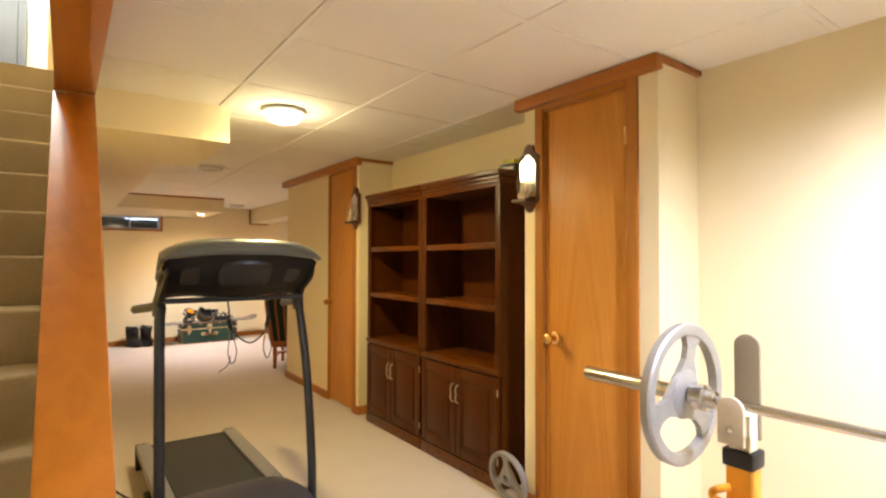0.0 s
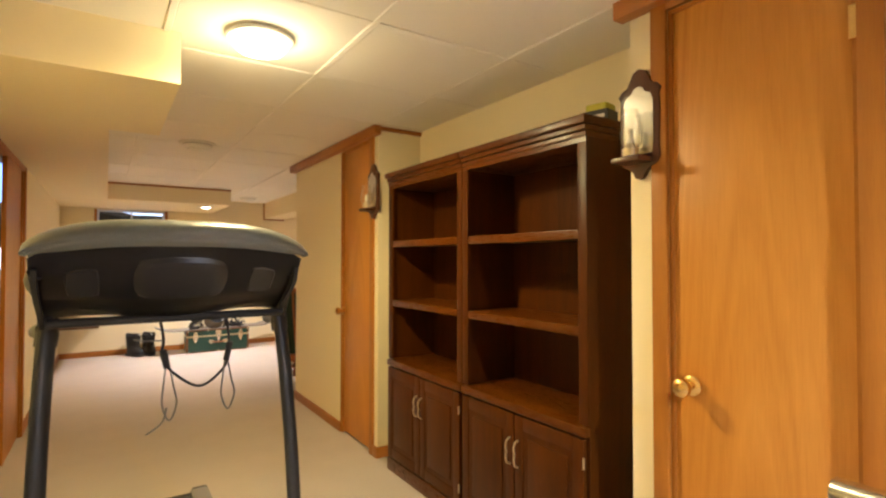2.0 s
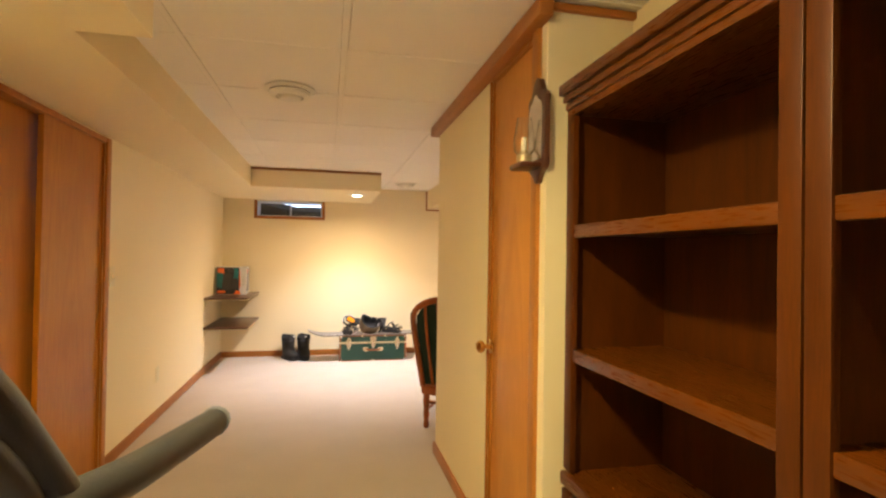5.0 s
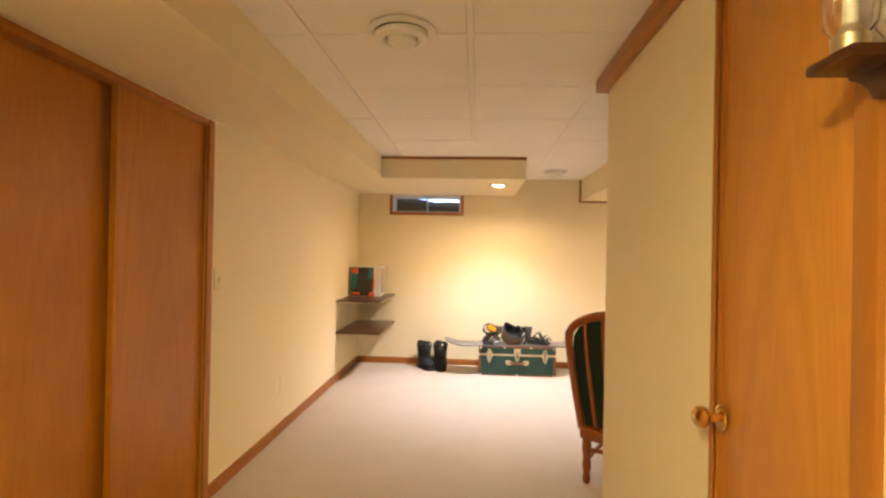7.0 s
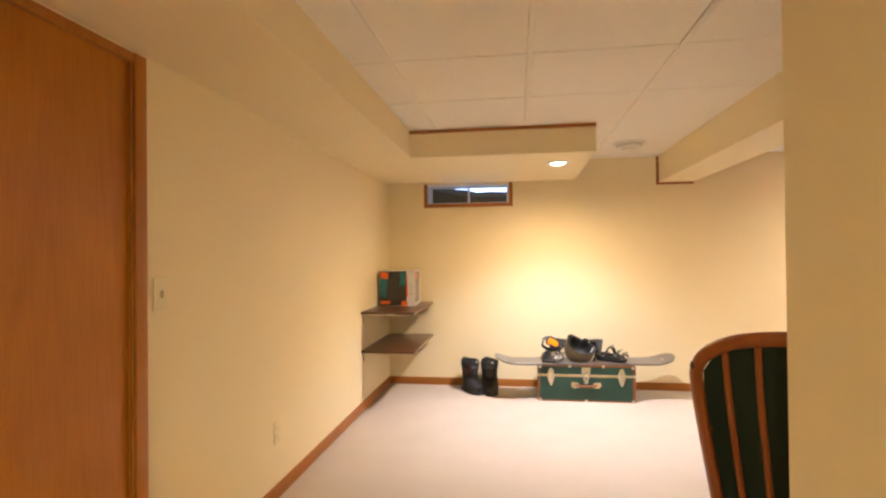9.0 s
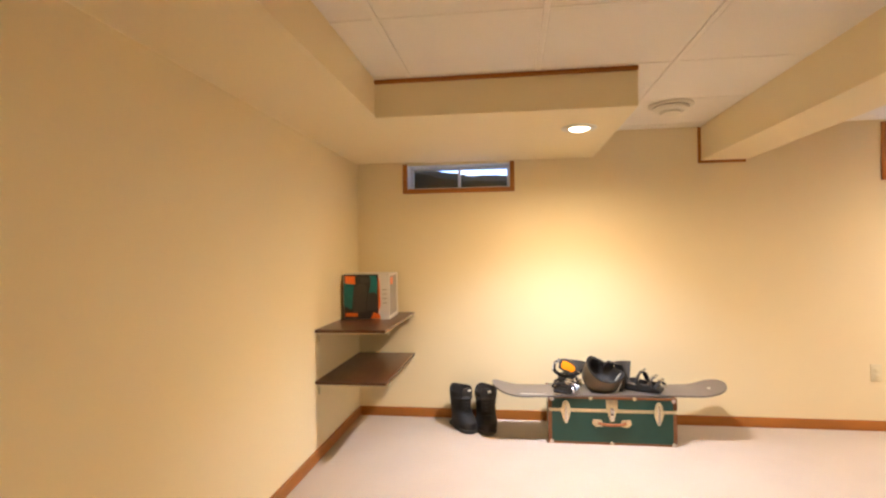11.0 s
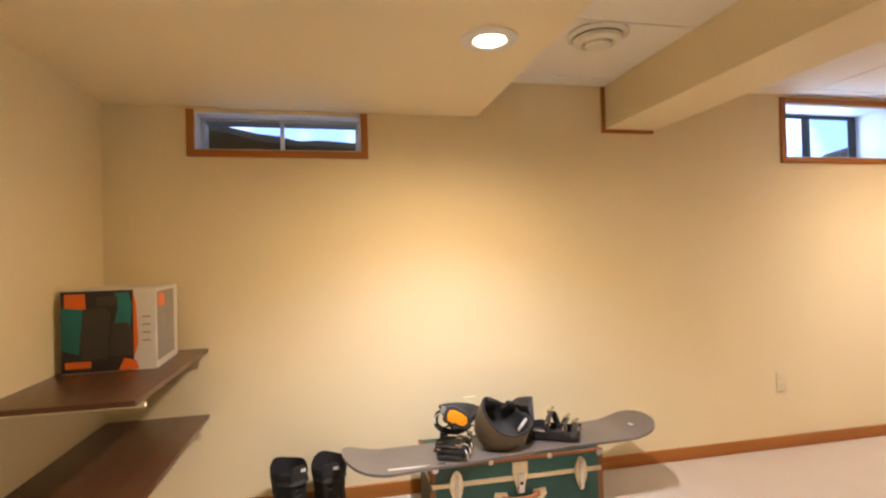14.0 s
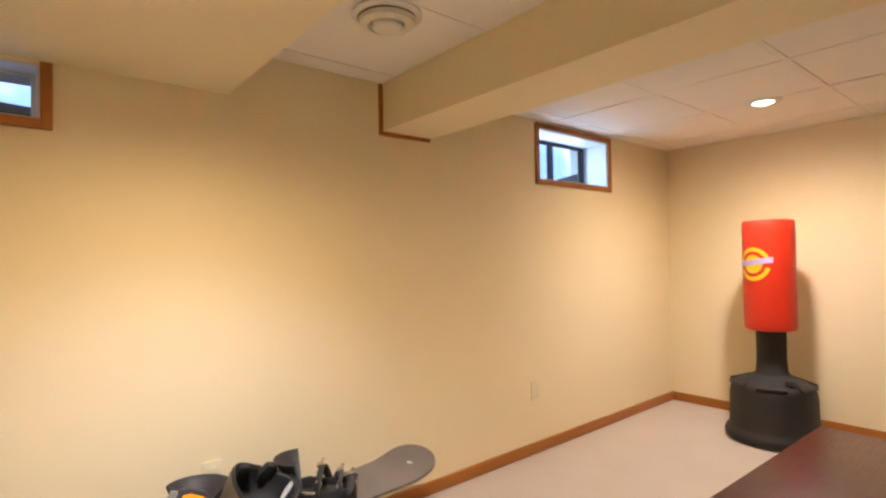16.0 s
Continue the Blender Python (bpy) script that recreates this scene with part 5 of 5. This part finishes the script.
part("rim_binding", helmet_shape(lathe([(0.120, 0.058), (0.125, 0.056), (0.1305, 0.060), (0.127, 0.068), (0.120, 0.066), (0.120, 0.058)], 36, caps=False)), M_BLACK, hel, "black rubber rim", True)
for x in (-0.055, 0.050):
    part("ear_pad", slab([(x - 0.030, 0.0), (x + 0.030, 0.0), (x + 0.036, 0.03), (x + 0.020, 0.070), (x - 0.018, 0.072), (x - 0.036, 0.03)], 0.070, 0.096, 0.008, plane="xz"), M_BOOT, hel, "black ear pad", True)
part("size_tag", slab([(0.0, 0.0), (0.020, -0.004), (0.028, 0.03), (0.024, 0.068), (0.006, 0.072), (-0.002, 0.04)], -0.003, 0.003, 0.001, plane="yz"), M_WHITE, hel, "white tag inside the lining").matrix_local = pose(0.094, -0.012, -0.014, 0, 8, -12)
part("chin_strap", tube(smooth_path([(0.108, 0.03, 0.05), (0.134, 0.0, 0.045), (0.140, -0.03, 0.0), (0.134, -0.05, -0.05), (0.114, -0.06, -0.085)], 6), 0.012, 8, 0.2), M_BOOT, hel, smooth=True)


def boot(x, y, turn, label):
    ob = thing("snowboard_boot", (x, y, 0), label, "boot", "pair of boots", turn)
    part("sole", slab([(-0.06, 0.11), (-0.07, 0.0), (-0.066, -0.10), (-0.04, -0.155), (0.0, -0.168), (0.04, -0.155), (0.066, -0.10), (0.07, 0.0), (0.06, 0.11), (0.0, 0.128)], 0.0, 0.028, 0.006), M_RUBBER, ob, smooth=True)
    bm = bmesh.new()
    rows_ = []
    for z, cy, ry, rx in ((0.026, -0.02, 0.138, 0.050), (0.05, -0.02, 0.143, 0.054), (0.075, -0.018, 0.138, 0.054), (0.095, -0.005, 0.122, 0.051), (0.118, 0.016, 0.100, 0.049), (0.13, 0.024, 0.091, 0.050), (0.17, 0.036, 0.080, 0.047), (0.182, 0.037, 0.082, 0.050), (0.21, 0.037, 0.080, 0.050), (0.255, 0.034, 0.085, 0.055), (0.290, 0.03, 0.090, 0.057), (0.305, 0.03, 0.084, 0.054), (0.24, 0.032, 0.07, 0.042)):
        rows_.append([bm.verts.new((1.42 * rx * math.cos(2 * math.pi * k / 20), cy + ry * math.sin(2 * math.pi * k / 20), z + (0.022 * math.sin(2 * math.pi * k / 20) + 0.008 * math.cos(6 * math.pi * k / 20)) * (z > 0.27))) for k in range(20)])
    for a, b in zip(rows_, rows_[1:]):
        for k in range(20):
            bm.faces.new((a[k], a[(k + 1) % 20], b[(k + 1) % 20], b[k]))
    bm.faces.new(rows_[0]), bm.faces.new(rows_[-1])
    bmesh.ops.recalc_face_normals(bm, faces=bm.faces)
    part("upper", bm, M_BOOT, ob, smooth=True)
    part("tongue", slab([(-0.030, 0.15), (0.030, 0.15), (0.042, 0.305), (0.026, 0.335), (-0.028, 0.328), (-0.040, 0.300)], -0.066, -0.052, 0.005, plane="xz"), M_BOOT, ob, smooth=True)
    for z in (0.12, 0.15, 0.18, 0.21, 0.24):
        part("lace", tube([(-0.034, -0.052 - (0.02 if z < 0.15 else 0), z), (0, -0.072 - (0.02 if z < 0.15 else 0), z + 0.012), (0.034, -0.052 - (0.02 if z < 0.15 else 0), z)], 0.0035, 6), M_GREYPRINT, ob)
    part("cuff_strap", tube(smooth_path([(-0.064, 0.0, 0.255), (-0.03, -0.06, 0.26), (0.03, -0.06, 0.26), (0.064, 0.0, 0.255)], 5), 0.018, 8, 0.2), M_BOOT, ob, smooth=True)
    ob.scale = (1.0, 1.0, 0.87)
    part("logo_tab", boxes((0.01, 0.032, -0.0685, -0.0655, 0.302, 0.318)), M_WHITE, ob, "small white tab")
    return ob


boot(0.872, 8.80, 30, "tall black snowboard boot standing by the wall")
boot(1.035, 8.80, 6, "tall black snowboard boot standing by the wall")


# ---------------------------------------------------------------- punching bag
bag = thing("punching_bag", (4.985, 8.11, 0), "red freestanding punching bag on a black water base", "punching bag")
part("base", lathe([(0.255, 0.0), (0.278, 0.010), (0.281, 0.045), (0.274, 0.066), (0.258, 0.082), (0.252, 0.10), (0.248, 0.29), (0.240, 0.335), (0.222, 0.366), (0.19, 0.385), (0.13, 0.410), (0.10, 0.430)], 44), M_BLACK, bag, "black moulded plastic base", True)
for k in range(6):
    a = 60 * k + 17
    rib = part("base_rib", slab([(0.10, -0.016), (0.17, -0.030), (0.236, -0.085), (0.250, -0.085), (0.250, 0.085), (0.236, 0.085), (0.17, 0.030), (0.10, 0.016)], -0.010, 0.010, 0.004), M_BLACK, bag, smooth=True)
    rib.matrix_local = pose(0, 0, 0, 0, 0, a) @ pose(0.0, 0, 0.450, 0, 20, 0)
part("fill_cap", lathe([(0.030, 0.395), (0.030, 0.418), (0.022, 0.424), (0.004, 0.424)], 16, "z", (-0.12, -0.14, 0)), M_RUBBER, bag, smooth=True)
part("neck", lathe([(0.105, 0.42), (0.092, 0.45), (0.086, 0.52), (0.086, 0.74)], 30), M_RUBBER, bag, "black foam neck", True)
part("bag_cover", lathe([(0.10, 0.715), (0.132, 0.716), (0.146, 0.722), (0.150, 0.735), (0.152, 0.80), (0.151, 1.10), (0.152, 1.36), (0.150, 1.418), (0.146, 1.430), (0.134, 1.436), (0.05, 1.437)], 44), M_RED, bag, "red vinyl cover", True)
arc = radians(162)                               # printed roundel wraps the cover
def wrap(name, pts, mat, lift):
    bm = bmesh.new()
    r = 0.1525 + lift
    vs = []
    for u, z in pts:
        a = arc + u / 0.1525
        vs.append(bm.verts.new((r * math.cos(a), r * math.sin(a), z)))
    half = len(vs) // 2
    for i in range(half - 1):
        bm.faces.new((vs[i], vs[i + 1], vs[len(vs) - 2 - i], vs[len(vs) - 1 - i]))
    bmesh.ops.recalc_face_normals(bm, faces=bm.faces)
    bmesh.ops.solidify(bm, geom=bm.faces[:], thickness=0.0008)
    part(name, bm, mat, bag)
def ring(r0, r1, a0, a1, cz, n=24):
    th = [radians(a0 + (a1 - a0) * i / n) for i in range(n + 1)]
    return [(r1 * math.cos(t), cz + r1 * math.sin(t)) for t in th] + [(r0 * math.cos(t), cz + r0 * math.sin(t)) for t in reversed(th)]
wrap("roundel_disc", ring(0.005, 0.060, 0, 360, 1.15), M_YELLOW, 0.0012)
wrap("roundel_arrow", ring(0.082, 0.108, 20, 170, 1.15), M_YELLOW, 0.0012)
wrap("roundel_arrow", ring(0.082, 0.108, 200, 345, 1.15), M_YELLOW, 0.0012)
wrap("roundel_band", [(-0.12 + 0.02 * i, 1.165 + 0.0025 * i) for i in range(13)] + [(0.12 - 0.02 * i, 1.16 - 0.0025 * i) for i in range(13)], M_LILAC, 0.0024)


# ---------------------------------------------------------------- low table
table = thing("coffee_table", (3.40, 7.29, 0), "low dark mahogany coffee table with a polished top", "table", turn=-1.5)
part("tabletop", boxes((-0.58, 0.58, -0.32, 0.32, 0.405, 0.43), bevel=0.006), M_MAHOG, table, smooth=True)
part("apron", boxes((-0.53, 0.53, -0.28, -0.26, 0.33, 0.405), (-0.53, 0.53, 0.26, 0.28, 0.33, 0.405), (-0.53, -0.51, -0.26, 0.26, 0.33, 0.405), (0.51, 0.53, -0.26, 0.26, 0.33, 0.405)), M_MAHOG, table)
for x in (-0.51, 0.51):
    for y in (-0.255, 0.255):
        part("leg", lathe([(0.018, 0), (0.024, 0.04), (0.020, 0.18), (0.030, 0.30), (0.032, 0.404)], 16, "z", (x, y, 0)), M_MAHOG, table, smooth=True)


# ---------------------------------------------------------------- chair
def armchair():
    ob = thing("armchair", (2.353, 6.165, 0), "cherry-wood spindle-back armchair with dark green cushions", "chair", turn=-30)
    # outline of the back: rounded top, narrowing to the seat
    half = [(0.285, 0.30), (0.300, 0.42), (0.322, 0.60), (0.338, 0.76), (0.335, 0.83), (0.300, 0.885), (0.22, 0.930), (0.11, 0.952), (0.0, 0.958)]
    def lean(z):
        return -0.20 - 0.16 * (z - 0.30)
    def outline(k, dz=0.0):
        pts = [(a * k, 0.30 + (b - 0.30) * (1 - (1 - k) * 0.45) + dz) for a, b in half]
        return pts + [(-a, b) for a, b in pts[-2::-1]]
    fr = outline(1.0)
    path = smooth_path([(x, lean(z), z) for x, z in fr], 5)
    part("back_frame", tube(path, 0.026, 12, 0.8), M_CHAIRWOOD, ob, "polished cherry-wood back frame", True)
    inner = outline(0.95)
    bm = bmesh.new()
    cen = []
    for side in (-1, 1):
        rim = [bm.verts.new((x, lean(z) + 0.036 + side * 0.018, z)) for x, z in inner]
        mid = [bm.verts.new((x * 0.6, lean(0.3 + (z - 0.3) * 0.8) + 0.036 + side * (0.045 if side > 0 else 0.026), 0.3 + (z - 0.3) * 0.8)) for x, z in inner]
        for i in range(len(rim) - 1):
            bm.faces.new((rim[i], rim[i + 1], mid[i + 1], mid[i]))
        bm.faces.new(mid)
        cen.append(rim)
    for i in range(len(inner) - 1):
        bm.faces.new((cen[0][i], cen[0][i + 1], cen[1][i + 1], cen[1][i]))
    bm.faces.new((cen[0][0], cen[1][0], cen[1][-1], cen[0][-1]))
    bmesh.ops.recalc_face_normals(bm, faces=bm.faces)
    part("back_cushion", bm, M_CUSHION, ob, "dark green back cushion", True)
    for s in (-1, 1):
        part("finial", lathe([(0.004, -0.022), (0.018, -0.014), (0.022, 0), (0.018, 0.014), (0.004, 0.022)], 12, "z", (s * 0.338, lean(0.83), 0.835)), M_SCONCEWOOD, ob, smooth=True)
    for x, top in ((-0.24, 0.920), (-0.145, 0.944), (-0.05, 0.954), (0.05, 0.954), (0.145, 0.944), (0.24, 0.920)):
        part("spindle", tube(smooth_path([(x * 0.86, lean(0.30) + 0.004, 0.30), (x * 0.92, lean(0.5) - 0.006, 0.5), (x, lean(0.75) - 0.004, 0.75), (x * 1.02, lean(top), top)], 5), 0.0115, 10), M_CHAIRWOOD, ob, smooth=True)
    part("seat_frame", slab([(-0.285, -0.235), (-0.15, -0.262), (0.0, -0.270), (0.15, -0.262), (0.285, -0.235), (0.325, -0.10), (0.325, 0.15), (0.27, 0.29), (0.10, 0.32), (-0.10, 0.32), (-0.27, 0.29), (-0.325, 0.15), (-0.325, -0.10)], 0.25, 0.315, 0.014), M_CHAIRWOOD, ob, smooth=True)
    part("seat_cushion", boxes((-0.28, 0.28, -0.19, 0.31, 0.315, 0.43), bevel=0.035), M_CUSHION, ob, smooth=True)
    for s in (-1, 1):
        part("leg", lathe([(0.014, 0), (0.022, 0.02), (0.016, 0.06), (0.024, 0.10), (0.018, 0.14), (0.026, 0.19), (0.022, 0.26)], 14, "z", (s * 0.255, -0.20, 0)), M_CHAIRWOOD, ob, smooth=True)
        part("leg", lathe([(0.014, 0), (0.022, 0.02), (0.016, 0.06), (0.024, 0.10), (0.018, 0.14), (0.026, 0.19), (0.022, 0.26)], 14, "z", (s * 0.255, 0.26, 0)), M_CHAIRWOOD, ob, smooth=True)
        arm = smooth_path([(s * 0.318, lean(0.60), 0.60), (s * 0.335, -0.05, 0.615), (s * 0.345, 0.15, 0.605), (s * 0.335, 0.27, 0.57), (s * 0.325, 0.29, 0.53)], 5)
        part("armrest", tube(arm, 0.022, 12, 0.8), M_CHAIRWOOD, ob, smooth=True)
        part("arm_post", tube(smooth_path([(s * 0.335, 0.20, 0.59), (s * 0.32, 0.22, 0.46), (s * 0.285, 0.24, 0.30)], 5), 0.018, 12), M_CHAIRWOOD, ob, smooth=True)
        part("stretcher", tube([(s * 0.255, -0.20, 0.13), (s * 0.255, 0.26, 0.13)], 0.012, 10), M_CHAIRWOOD, ob, smooth=True)
    part("stretcher", tube([(-0.255, -0.20, 0.19), (0.255, -0.20, 0.19)], 0.012, 10), M_CHAIRWOOD, ob, smooth=True)
    return ob


armchair()
